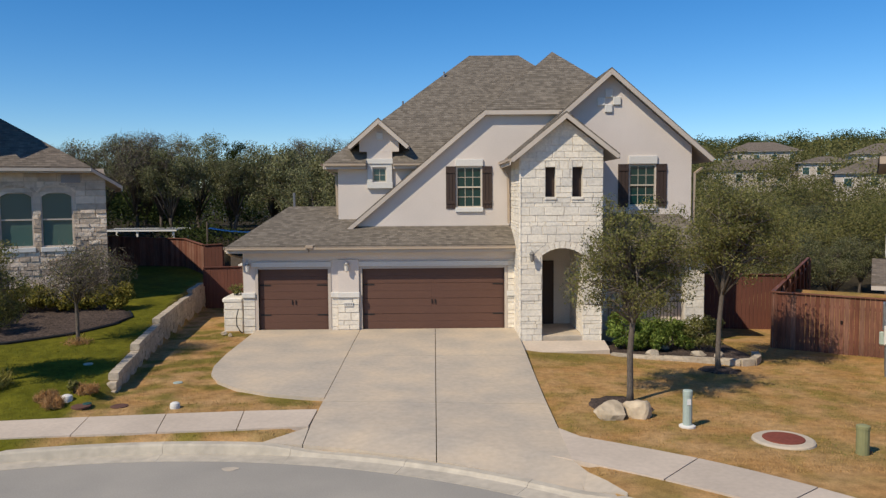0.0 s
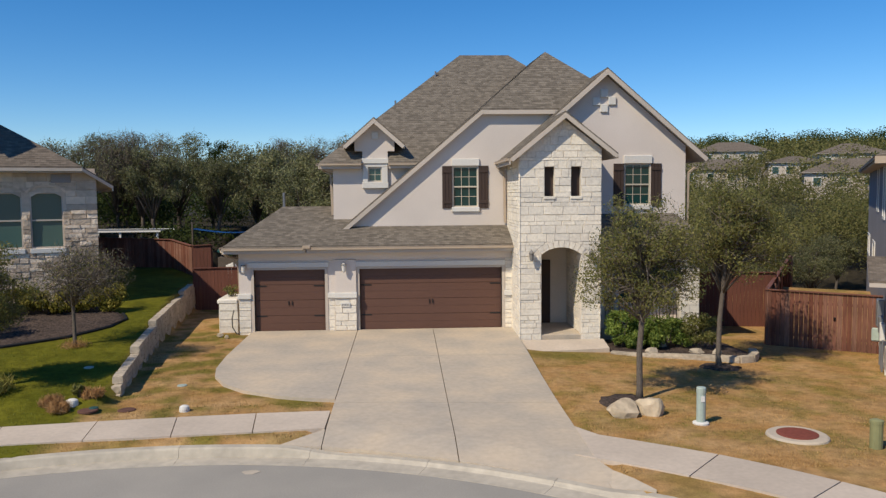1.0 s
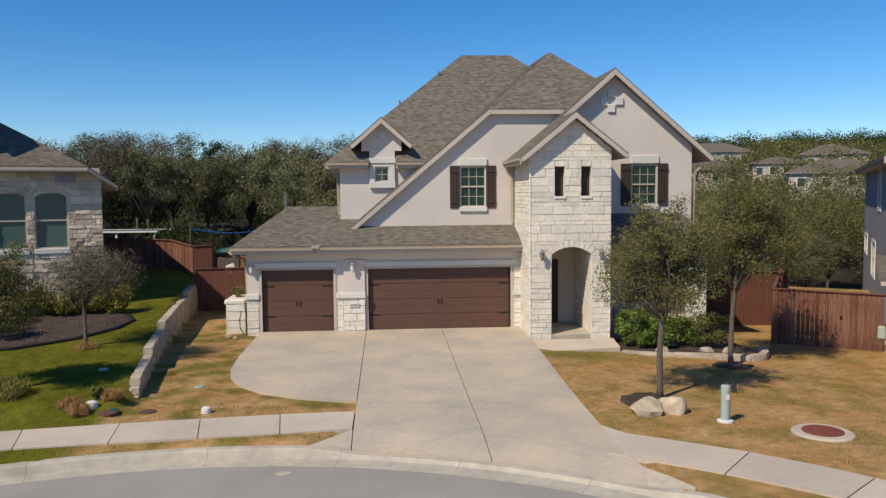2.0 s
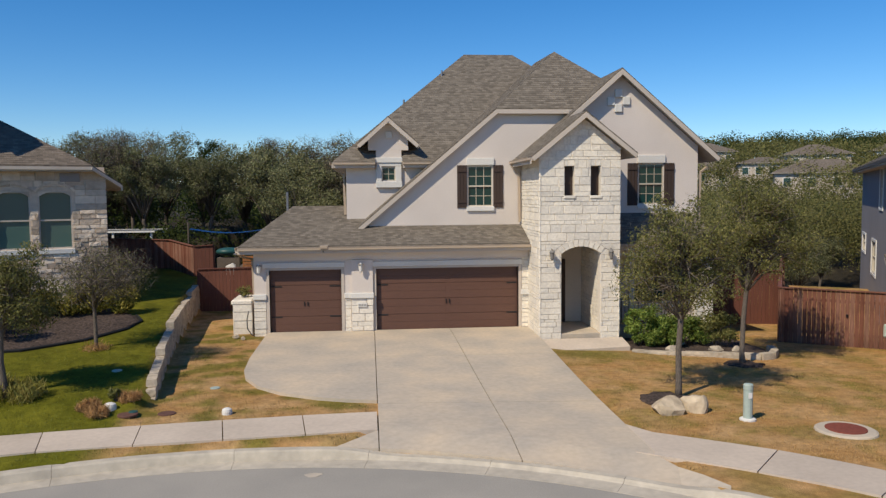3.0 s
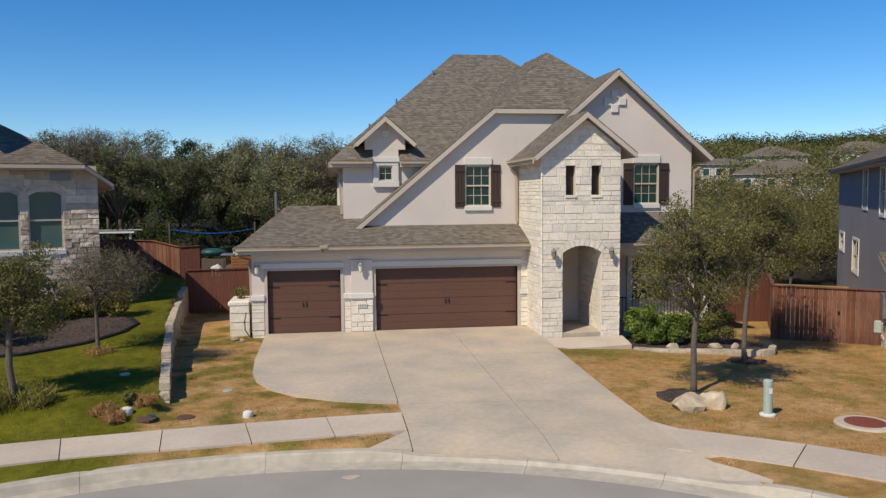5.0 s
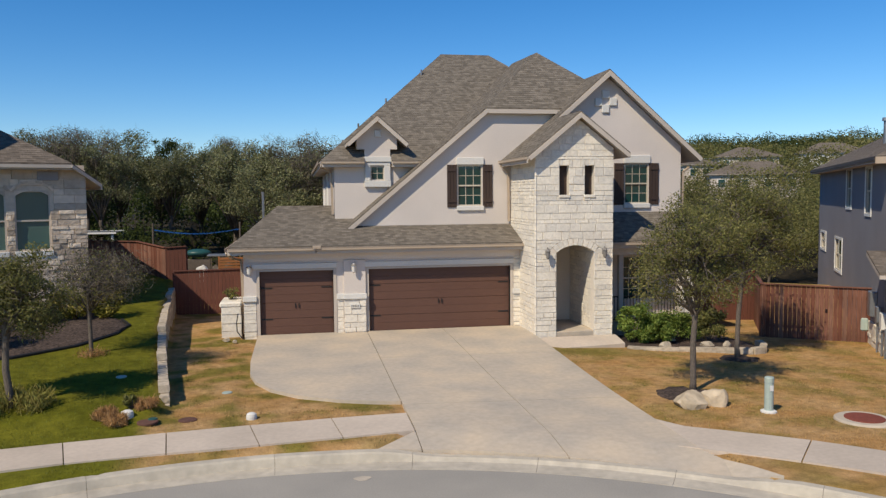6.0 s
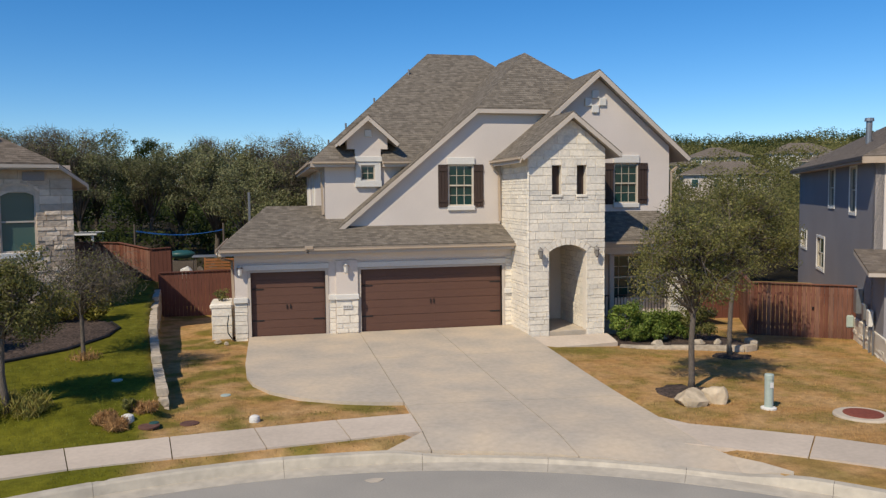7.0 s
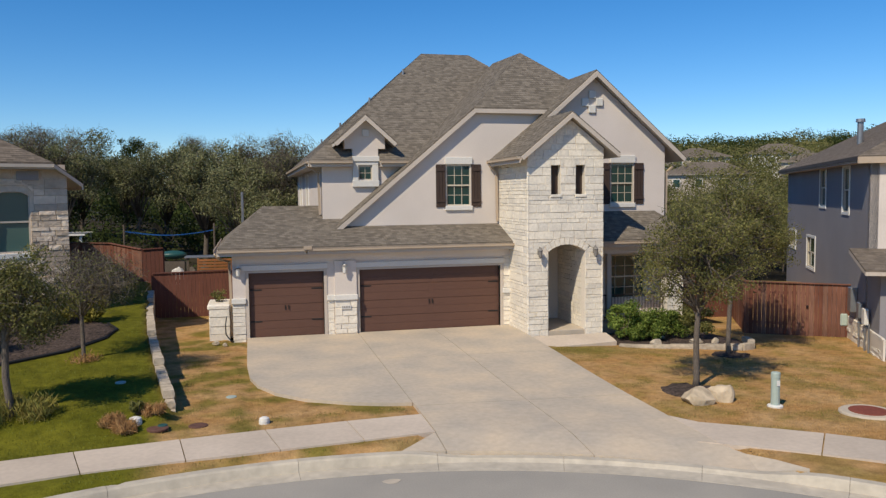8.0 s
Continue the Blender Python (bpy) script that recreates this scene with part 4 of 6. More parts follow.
entry_door = part("front_door", boxed(2.6, 3.5, 26.64, 26.7, 0.07, 2.3, 0.01), SHUTTER, house, "dark-stained front door inside the porch")
for k in range(9):
    a0, a1 = [math.acos(max(-1, min(1, (u - AU) / AR))) for u in (A0, A1)]
    s, e = a0 + (a1 - a0) * k / 9 - 0.008, a0 + (a1 - a0) * (k + 1) / 9 + 0.008
    q = [(AU + r * math.cos(a), AV + r * math.sin(a)) for r, a in ((AR, s), (AR + 0.22, s), (AR + 0.22, e), (AR, e))]
    part("arch_stone", prism(bmesh.new(), [tow.at(*p) for p in q], (0, -0.03, 0)), STONE, house)
for h in SL:
    part("sill", fbox(bmesh.new(), tow, h[0] - 0.03, h[1] + 0.03, h[2] - 0.09, h[2], -0.2, 0.06, 0.008), STONE, house)
    part("louvre", boxed(h[0], h[1], 24.50, 24.53, h[2], h[3]), SHUTTER, house)


# wall lanterns
def lantern(name, x, y, z, parent, mat):
    ob = part(name, boxed(x - 0.05, x + 0.05, y - 0.03, y, z - 0.09, z + 0.09, 0.01), mat, parent)
    bm = bmesh.new()
    for r0, r1, z0, z1 in ((0.03, 0.085, 0.14, 0.04), (0.085, 0.085, 0.04, 0.03), (0.075, 0.055, 0.03, -0.16), (0.055, 0.02, -0.16, -0.2)):
        bmesh.ops.create_cone(bm, cap_ends=True, segments=8, radius1=r1, radius2=r0, depth=abs(z1 - z0) + 1e-3, matrix=Matrix.Translation((x, y - 0.14, z + (z0 + z1) / 2)))
    tube(bm, [(x, y - 0.02, z + 0.05), (x, y - 0.08, z + 0.17), (x, y - 0.14, z + 0.15)], [0.012] * 3, 5)
    part("lamp_head", bm, mat, ob)
    cap = bmesh.new()
    bmesh.ops.create_cone(cap, cap_ends=True, segments=8, radius1=0.1, radius2=0.03, depth=0.07, matrix=Matrix.Translation((x, y - 0.14, z + 0.085)))
    part("lamp_cap", cap, PEWTER, ob, "dark pewter cap")
    return ob


for x, y in ((-7.03, 26.13), (-3.66, 26.05)):
    lantern("wall_lantern", x, y, 2.22, house, CAST)
for x in (2.42, 4.35):
    lantern("wall_lantern", x, 24.22, 2.68, house, PEWTER)

# stone dressings
bay = Face((0, 26.06, 0), (1, 0, 0), FRONT)
part("bay_pilaster", fbox(bmesh.new(), gar, -3.97, -3.26, -0.1, 2.44, 0.0, 0.088), STUCCO, house)
for face, a, b in ((gar, -7.23, -6.82), (gar, -4.2, -3.99), (bay, -3.985, -3.25), (gar, 1.83, 2.1)):
    part("stone_cap", fbox(bmesh.new(), face, a - 0.02, b + 0.02, 1.14, 1.32, 0.0, 0.09, 0.015), CAST, house)
    stones(face, a, b, -0.1, 1.14, house, seed=int(a * 10), proud=0.03, wide=(0.25, 0.6))
number_plate = part("address_plaque", fbox(bmesh.new(), bay, -3.78, -3.46, 0.84, 0.98, 0.05, 0.075, 0.006), CAST, house)
for i in range(5):
    part("plaque_bar", fbox(bmesh.new(), bay, -3.75 + i * 0.055, -3.715 + i * 0.055, 0.875, 0.945, 0.0755, 0.079), PEWTER, number_plate)
stones(gar, 1.84, 2.1, 1.32, 2.44, house, seed=44, proud=0.03, wide=(0.2, 0.4))
stones(tow, 2.03, 4.71, -0.35, 7.0, house, seed=3, holes=(*SL, (A0, A1, -0.4, ASP)), cuts=gcuts, arch=(AU, AV, AR + 0.225))
stones(towl, -27.28, -24.23, -0.35, 5.7, house, seed=5)
stones(towr, 24.23, 26.68, -0.35, 2.75, house, seed=7)

# porch to the side of the tower
part("side_porch_floor", boxed(4.7, 8.3, 25.45, 26.8, -0.6, 0.07), CONCRETE, house)
part("study_wall", wall(bmesh.new(), Face((0, 26.62, 0), (1, 0, 0), FRONT), 4.7, 8.3, 0.0, 2.9, ((5.9, 7.5, 0.7, 2.3),)), STUCCO, house)
window(Face((0, 26.62, 0), (1, 0, 0), FRONT), 5.9, 7.5, 0.7, 2.3, 4, 2, house, sill=False)
for a, b in ((4.74, 5.12), (7.75, 8.4)):
    part("porch_pier", boxed(a, b, 25.5, 25.9, -0.6, 2.45), MORTAR, house)
    stones(Face((0, 25.5, 0), (1, 0, 0), FRONT), a, b, -0.5, 2.45, house, seed=int(b * 10), wide=(0.2, 0.4))
part("porch_post", boxed(5.45, 5.62, 25.52, 25.68, 0.07, 2.45, 0.01), TRIM, house)
railing = part("railing", bar(bmesh.new(), (5.12, 25.6, 1.0), (7.75, 25.6, 1.0), 0.05, 0.04), IRON, house)
part("rail", bar(bmesh.new(), (5.12, 25.6, 0.2), (7.75, 25.6, 0.2), 0.04, 0.03), IRON, railing)
for i in range(22):
    x = 5.2 + i * 0.117
    part("baluster", boxed(x - 0.009, x + 0.009, 25.59, 25.61, 0.2, 0.97), IRON, railing)

# roof vents
for x, y, h in ((-1.9, 31.5, 0.18), (-2.9, 33.0, 0.22), (-3.4, 36.0, 0.2), (-0.2, 33.2, 0.22)):
    z = EZ + (x - X0) * (RZ - EZ) / (RA - X0)
    z = min(z, EZ + (y - Y0) * 0.694)
    part("roof_vent", tube(bmesh.new(), [(x, y, z - 0.1), (x, y, z + h)], [0.04, 0.04]), STEEL, roof)
# ---- neighbouring houses ----
def turned(o, deg):
    a = radians(deg)
    u, v = Vector((math.cos(a), math.sin(a), 0)), Vector((-math.sin(a), math.cos(a), 0))
    return lambda x, y, z: Vector((o[0], o[1], 0)) + u * x + v * y + Vector((0, 0, z))


lh = thing("neighbour_house", (-14, 30, 0.8), "single-storey limestone house with arched green-glazed windows and brown roof", "house")
LA = 23
lt = turned((-12.12, 26.85), LA)
la = radians(LA)
lface = Face(lt(0, 0, 0), (math.cos(la), math.sin(la), 0), (math.sin(la), -math.cos(la), 0))
lside = Face(lt(0, 0, 0), (-math.sin(la), math.cos(la), 0), (math.cos(la), math.sin(la), 0))
LW = [(-2.0, -1.02, 2.95, 4.8), (-3.24, -2.24, 2.95, 4.8)]
part("front_wall", wall(bmesh.new(), lface, -9, 0, 0.3, 5.6, LW, thick=0.25), LSHADE, lh)
part("side_wall", wall(bmesh.new(), lside, 0.03, 12, 0.3, 5.0, thick=0.25), LSTONE, lh)
part("rear_wall", prism(bmesh.new(), [lt(-9, 11.8, 0.3), lt(0, 11.8, 0.3), lt(0, 11.8, 5.0), lt(-9, 11.8, 5.0)], lt(0, 12, 0) - lt(0, 11.8, 0)), MORTAR, lh)
lroof = part("roof", prism(bmesh.new(), [lt(-9, 0, 5.5), lt(-0.2, 0, 5.5), lt(-0.2, 12, 5.5), lt(-9, 12, 5.5)], (0, 0, 0.05)), TRIM, lh)
LZ = 0.62
roof_plane("right_slope", [lt(0.55, 0.4, 5.06), lt(0.55, 12.5, 5.06), lt(-7.0, 9.0, 5.06 + 7.55 * LZ), lt(-7.0, 7.0, 5.06 + 7.55 * LZ), lt(-0.4, -0.42, 5.06 + 0.95 * LZ)], lroof, SHINGLE2)
roof_plane("front_slope", [lt(-9, -0.42, 5.65), lt(-0.4, -0.42, 5.65), lt(-7.0, 7.0, 9.74), lt(-9, 7.0, 9.74)], lroof, SHINGLE2)
part("rake_board", bar(bmesh.new(), lt(-0.4, -0.44, 5.60), lt(0.57, 0.38, 5.01), 0.05, 0.1), TRIM, lh)
part("fascia", bar(bmesh.new(), lt(-9, -0.44, 5.60), lt(-0.4, -0.44, 5.60), 0.05, 0.1), TRIM, lh)
part("fascia", bar(bmesh.new(), lt(0.57, 0.38, 5.01), lt(0.57, 12.4, 5.01), 0.05, 0.18), TRIM, lh)
part("soffit", prism(bmesh.new(), [lt(-9, -0.4, 5.45), lt(-0.3, -0.4, 5.45), lt(-0.3, 0.0, 5.45), lt(-9, 0.0, 5.45)], (0, 0, 0.03)), TRIM, lh)
for u0, u1, v0, v1 in LW:
    w = window(lface, u0, u1, v0, v1, 1, 1, lh, sill=True, glass=GLASS_GREEN, frame_mat=TRIM)
    mid, rr, hw = (u0 + u1) / 2, 0.78, (u1 - u0) / 2
    for sgn in (-1, 1):
        arc = [(mid + sgn * hw * k / 6, v1 - rr + math.sqrt(rr * rr - (hw * k / 6) ** 2)) for k in range(7)]
        part("spandrel", prism(bmesh.new(), [lface.at(*q) for q in arc + [(mid + sgn * hw, v1 + 0.01), (mid, v1 + 0.01)]], lface.n * 0.03), LSHADE, w)
    for k in range(7):
        m, r, rr = (u0 + u1) / 2, 0.72, 0.79
        c = v1 - 0.02 - math.sqrt(r * r - 0.565 ** 2)
        a0, a1 = math.acos(0.565 / r), math.pi - math.acos(0.565 / r)
        s, e = a0 + (a1 - a0) * k / 7 + 0.01, a0 + (a1 - a0) * (k + 1) / 7 - 0.01
        part("arch_stone", prism(bmesh.new(), [lface.at(m + q * math.cos(a), c + q * math.sin(a)) for q, a in ((r, s), (rr, s), (rr, e), (r, e))], lface.n * 0.06), LSHADE, w)
stones(lface, -4.4, 0.04, 1.0, 4.2, lh, seed=21, holes=[(a - 0.0, b + 0.0, c, d + 0.02) for a, b, c, d in LW], sizes=(0.12, 0.16, 0.2, 0.27), wide=(0.22, 0.7), proud=0.035, pool=LSTONES)
# upper band: same wall, its darker stones imitate shade under the eave
stones(lface, -4.4, 0.04, 4.2, 5.45, lh, seed=22, holes=[(a - 0.1, b + 0.1, c, d + 0.16) for a, b, c, d in LW], sizes=(0.16, 0.2, 0.26, 0.3), wide=(0.3, 0.7), proud=0.02, pool=LSHADES)
part("wall_vent", fbox(bmesh.new(), lface, -1.35, -0.75, 5.12, 5.4, 0.0, 0.05, 0.01), GREY, lh)
# unseen front gable of the same house, added to cast shade on its roof
roof_plane("front_gable_left", [lt(-5.5, -0.5, 10.5), lt(-5.5, 7.5, 10.5), lt(-9.0, 7.5, 7.3), lt(-9.0, -0.5, 7.3)], lroof, SHINGLE2)
roof_plane("front_gable_right", [lt(-5.5, -0.5, 10.5), lt(-5.5, 7.5, 10.5), lt(-4.2, 7.5, 7.9), lt(-4.2, -0.5, 7.9)], lroof, SHINGLE2)
part("front_gable_wall", prism(bmesh.new(), [lt(-8.6, -0.35, 0.3), lt(-4.7, -0.35, 0.3), lt(-4.7, -0.35, 8.6), lt(-5.5, -0.35, 10.2), lt(-8.6, -0.35, 7.7)], lt(0, 1.0, 0) - lt(0, 0, 0)), LSTONE, lh)

nh = thing("neighbour_house", (16, 28, -0.5), "two-storey grey stucco house with white-framed windows and brown shingle roof", "house")
NA = math.degrees(math.atan2(0.87, 0.49))
na = radians(NA)
nt = turned((13.5, 23.4), NA)            # x along the side wall, y outwards to the main lawn
nface = Face(nt(0, 0, 0), (math.cos(na), math.sin(na), 0), (-math.sin(na), math.cos(na), 0))
NW = [(-0.02, 0.98, 3.8, 5.35), (4.0, 5.15, 3.95, 5.4), (6.0, 7.85, 1.25, 2.55), (10.9, 12.6, 1.85, 2.6)]
part("side_wall", wall(bmesh.new(), nface, -2.8, 13.6, -1.0, 5.5, NW, thick=0.25), GREY, nh)
part("front_wall", wall(bmesh.new(), Face(nt(-2.8, 0, 0), (math.sin(na), -math.cos(na), 0), (-math.cos(na), -math.sin(na), 0)), 0.0, 9, -1.0, 5.5), STUCCO, nh)
part("far_wall", prism(bmesh.new(), [nt(13.4, -9, -3), nt(13.4, 0, -3), nt(13.4, 0, 5.5), nt(13.4, -9, 5.5)], nt(13.6, 0, 0) - nt(13.4, 0, 0)), GREY, nh)
for w in NW:
    win = window(nface, *w, 1, 1, nh, sill=False)
    u0, u1, v0, v1 = w
    for a, b, c, d in ((u0 - 0.1, u0, v0 - 0.1, v1 + 0.1), (u1, u1 + 0.1, v0 - 0.1, v1 + 0.1), (u0, u1, v0 - 0.1, v0), (u0, u1, v1, v1 + 0.1)):
        part("surround", fbox(bmesh.new(), nface, a, b, c, d, 0.0, 0.03), WHITE, win)
nroof = part("roof", prism(bmesh.new(), [nt(-2.8, -9, 5.45), nt(13.5, -9, 5.45), nt(13.5, 0, 5.45), nt(-2.8, 0, 5.45)], (0, 0, 0.06)), TRIM, nh)
NE, NS = 5.62, 0.5
roof_plane("side_slope", [nt(-3.1, 0.42, NE), nt(13.7, 0.42, NE), nt(9.2, -4.5, NE + 5.05 * NS), nt(1.5, -4.5, NE + 5.05 * NS)], nroof, SHINGLE2)
roof_plane("near_slope", [nt(-3.1, 0.42, NE), nt(1.5, -4.5, NE + 5.05 * NS), nt(-3.1, -9.5, NE)], nroof, SHINGLE2)
roof_plane("far_slope", [nt(13.7, 0.42, NE), nt(9.2, -4.5, NE + 5.05 * NS), nt(13.7, -9.5, NE)], nroof, SHINGLE2)
roof_plane("other_slope", [nt(-3.1, -9.5, NE), nt(13.7, -9.5, NE), nt(9.2, -4.5, NE + 5.05 * NS), nt(1.5, -4.5, NE + 5.05 * NS)], nroof, SHINGLE2)
part("fascia", bar(bmesh.new(), nt(-3.1, 0.44, NE - 0.03), nt(13.7, 0.44, NE - 0.03), 0.05, 0.11), SHUTTER, nh)
part("fascia", bar(bmesh.new(), nt(-3.1, 0.44, NE - 0.03), nt(-3.1, -9.5, NE - 0.03), 0.05, 0.2), GUTTER, nh)
part("soffit", prism(bmesh.new(), [nt(-3.1, 0.42, 5.42), nt(13.7, 0.42, 5.42), nt(13.7, 0, 5.42), nt(-3.1, 0, 5.42)], (0, 0, 0.03)), TRIM, nh)
p = nt(3.0, -0.95, 0)
flue = part("flue", tube(bmesh.new(), [(p.x, p.y, 6.0), (p.x, p.y, 7.12)], [0.11, 0.11], 10), STEEL, nh)
part("flue_cap", tube(bmesh.new(), [(p.x, p.y, 7.12), (p.x, p.y, 7.24)], [0.17, 0.16], 10), STEEL, flue)
roof_plane("lower_roof", [nt(-2.75, 0.55, 2.75), nt(-2.75, -6, 2.75), nt(-4.9, -6, 2.25), nt(-4.9, 0.55, 2.25)], nroof, SHINGLE2)
part("lower_wall", prism(bmesh.new(), [nt(-4.3, 0, -1.0), nt(-2.8, 0, -1.0), nt(-2.8, 0, 2.3), nt(-4.3, 0, 2.1)], nt(0, -5, 0) - nt(0, 0, 0)), GREY, nh)
part("meter_box", fbox(bmesh.new(), nface, -1.6, -1.15, 0.55, 1.35, 0.0, 0.22, 0.02), STEEL, nh, "grey electric meter box")
part("service_panel", fbox(bmesh.new(), nface, -3.35, -3.0, 0.4, 0.9, 0.06, 0.2, 0.02), CAST, nh, "pale service panel")
part("service_panel", fbox(bmesh.new(), nface, -2.6, -2.3, 0.5, 1.0, 0.06, 0.2, 0.02), STEEL, nh, "grey meter panel")
for u in (-3.2, -2.45, -3.7):
    q = nface.at(u, 0, 0.14)
    part("conduit", tube(bmesh.new(), [(q.x, q.y, -0.75), (q.x, q.y, 0.5)], [0.028, 0.028], 8), STEEL, nh)
part("gas_meter", fbox(bmesh.new(), nface, -0.55, -0.2, -0.1, 0.35, 0.05, 0.3, 0.05), GREENPAINT, nh, "pale green gas meter")
part("stone_plinth", fbox(bmesh.new(), nface, -5.0, -0.1, -1.0, 0.25, 0.0, 0.06), MORTAR, nh)
stones(nface, -4.9, -0.1, -0.6, 0.28, nh, seed=33, proud=0.06)


# ---- fences ----
def fence(pts, label, mat, picket=0.14, cap=True):
    """A close-boarded fence along points (x, y, z at the foot, z at the top)."""
    x, y, z, _ = pts[0]
    ob = thing("fence", (x, y, z), label, "fence", "garden fences")
    for (xa, ya, za, ta), (xb, yb, zb, tb) in zip(pts, pts[1:]):
        a, b = Vector((xa, ya, 0)), Vector((xb, yb, 0))
        d = (b - a).normalized()
        nrm = Vector((d.y, -d.x, 0))
        n = max(1, int((b - a).length / picket))
        r = random.Random(int(xa * 10))
        for i in range(n):
            f0, f1 = i / n, (i + 1) / n
            p, q = a.lerp(b, f0) + d * 0.004, a.lerp(b, f1) - d * 0.004
            z0, t0 = za + (zb - za) * f0, ta + (tb - ta) * f0 + r.uniform(-0.008, 0.008)
            o = nrm * r.uniform(0, 0.008)
            part("picket", prism(bmesh.new(), [p + o + Vector((0, 0, z0)), q + o + Vector((0, 0, z0)), q + o + Vector((0, 0, t0)), p + o + Vector((0, 0, t0))], nrm * -0.018), mat, ob)
        for h in (0.3, 0.85):
            part("rail", bar(bmesh.new(), a - nrm * 0.04 + Vector((0, 0, za + (ta - za) * h)), b - nrm * 0.04 + Vector((0, 0, zb + (tb - zb) * h)), 0.04, 0.09), mat, ob)
        if cap:
            part("cap_rail", bar(bmesh.new(), a + Vector((0, 0, ta + 0.04)), b + Vector((0, 0, tb + 0.04)), 0.13, 0.035), mat, ob)
        m = max(1, int((b - a).length / 2.4))
        for i in range(m + 1):
            p = a.lerp(b, i / m) - nrm * 0.08
            part("post", boxed(p.x - 0.045, p.x + 0.045, p.y - 0.045, p.y + 0.045, za + (zb - za) * i / m - 0.1, ta + (tb - ta) * i / m - 0.02), mat, ob)
    return ob


fence([(10.4, 24.75, -0.6, 1.36), (13.25, 22.95, -0.65, 1.32)], "weathered red-brown cedar fence with a gate, beside the grey house", FENCE)
gate = thing("gate_latch", (12.1, 23.68, 0.5), "small dark iron latch on the cedar gate", "latch")
for q, h in ((0.0, 0.5), (0.0, 0.56)):
    gx, gy = 12.1 + q * 0.845, 23.64 - q * 0.534
    part("iron_plate", boxed(gx - 0.03, gx + 0.03, gy - 0.025, gy + 0.02, h, h + 0.025), IRON, gate)
fence([(19.3, 40.9, -1.2, 1.1), (10.4, 24.75, -0.6, 1.36)], "weathered red-brown cedar side fence running back between the lots", FENCE, 0.3)
fence([(8.35, 29.4, -0.6, 1.5), (12.6, 28.7, -0.6, 1.5)], "red-brown stained board fence across the side yard", FENCE_DARK)
fence([(-10.28, 32.0, -0.1, 1.65), (-7.3, 31.9, -0.1, 1.7)], "brown stained board gate and fence beside the garage", FENCE_DARK)
fence([(-10.9, 34.26, 0.3, 2.44), (-10.1, 34.3, 0.2, 2.48)], "brown stained board fence corner above the retaining wall", FENCE_DARK)
fence([(-18, 37.5, 0.8, 2.75), (-12.5, 36.6, 0.7, 2.6), (-10.92, 34.26, 0.5, 2.44)], "weathered red-brown cedar fence behind the terrace lawn", FENCE)


# ---- foliage ----
def leaf_cloud(centres, radii, count, size, seed, flat=0.8, shell=0.5, slim=0.45, rise=0.0, out=1.1):
    """Small folded leaf quads strewn through round clumps; points and faces for from_pydata."""
    rg = np.random.default_rng(seed)
    c = np.asarray(centres, float)
    rr = np.asarray(radii, float)
    each = np.broadcast_to(np.asarray(size, float), rr.shape)
    share = (rr / each) ** 2
    pick = rg.choice(len(c), count, p=share / np.sum(share))
    d = rg.normal(size=(count, 3))
    d /= np.linalg.norm(d, axis=1)[:, None]
    rad = rg.uniform(0, 1, count) ** shell
    p = c[pick] + d * (rad * rr[pick])[:, None] * np.array((1, 1, flat))
    facing = d * out + rg.normal(size=(count, 3)) * 0.6
    a = np.cross(facing, rg.normal(size=(count, 3)))
    a /= np.linalg.norm(a, axis=1)[:, None]
    a[:, 2] += rise
    a /= np.linalg.norm(a, axis=1)[:, None]
    b = np.cross(facing, a)
    b /= np.linalg.norm(b, axis=1)[:, None]
    s = (each[pick] * rg.uniform(0.6, 1.4, count))[:, None]
    quad = np.stack((p - a * s, p + b * s * slim, p + a * s, p - b * s * slim), 1).reshape(-1, 3)
    return quad.tolist(), [], np.arange(count * 4).reshape(-1, 4).tolist()


def limb_tree(base, trunk_h, lean, crown_c, crown_r, rad, limbs, seed):
    """Trunk and limbs as tapered tubes, and the ends on which foliage sits."""
    r = random.Random(seed)
    bm = bmesh.new()
    b = Vector(base)
    top = b + Vector((lean[0], lean[1], trunk_h))
    bends = [b.lerp(top, t) + Vector((r.uniform(-1, 1), r.uniform(-1, 1), 0)) * rad * 0.6 * (0 < t < 1) for t in (0, 0.08, 0.35, 0.7, 1)]
    tube(bm, bends, [rad * 1.5, rad * 1.08, rad, rad * 0.9, rad * 0.8], 9)
    c = Vector(crown_c)
    ends = []
    for i in range(limbs):
        a = 2 * math.pi * (i + r.uniform(-0.3, 0.3)) / limbs * 2.4
        e = r.uniform(-0.55, 0.95)
        q = math.sqrt(max(0, 1 - e * e)) * r.uniform(0.45, 0.85)
        end = c + Vector((math.cos(a) * q * crown_r[0], math.sin(a) * q * crown_r[1], e * 0.8 * crown_r[2]))
        start = b.lerp(top, r.uniform(0.5, 1.0))
        mid = start.lerp(end, 0.5) + Vector((0, 0, 0.12 * crown_r[2]))
        tube(bm, [start, mid, end], [rad * 0.5, rad * 0.3, rad * 0.08], 6)
        ends.append(end)
        for k in range(2):
            t = mid.lerp(end, r.uniform(0.2, 0.9)) + Vector((r.uniform(-1, 1), r.uniform(-1, 1), r.uniform(-0.5, 1))) * 0.32 * crown_r[0]
            tube(bm, [mid.lerp(end, 0.3), t], [rad * 0.2, rad * 0.05], 5)
            ends.append(t)
    return bm, ends


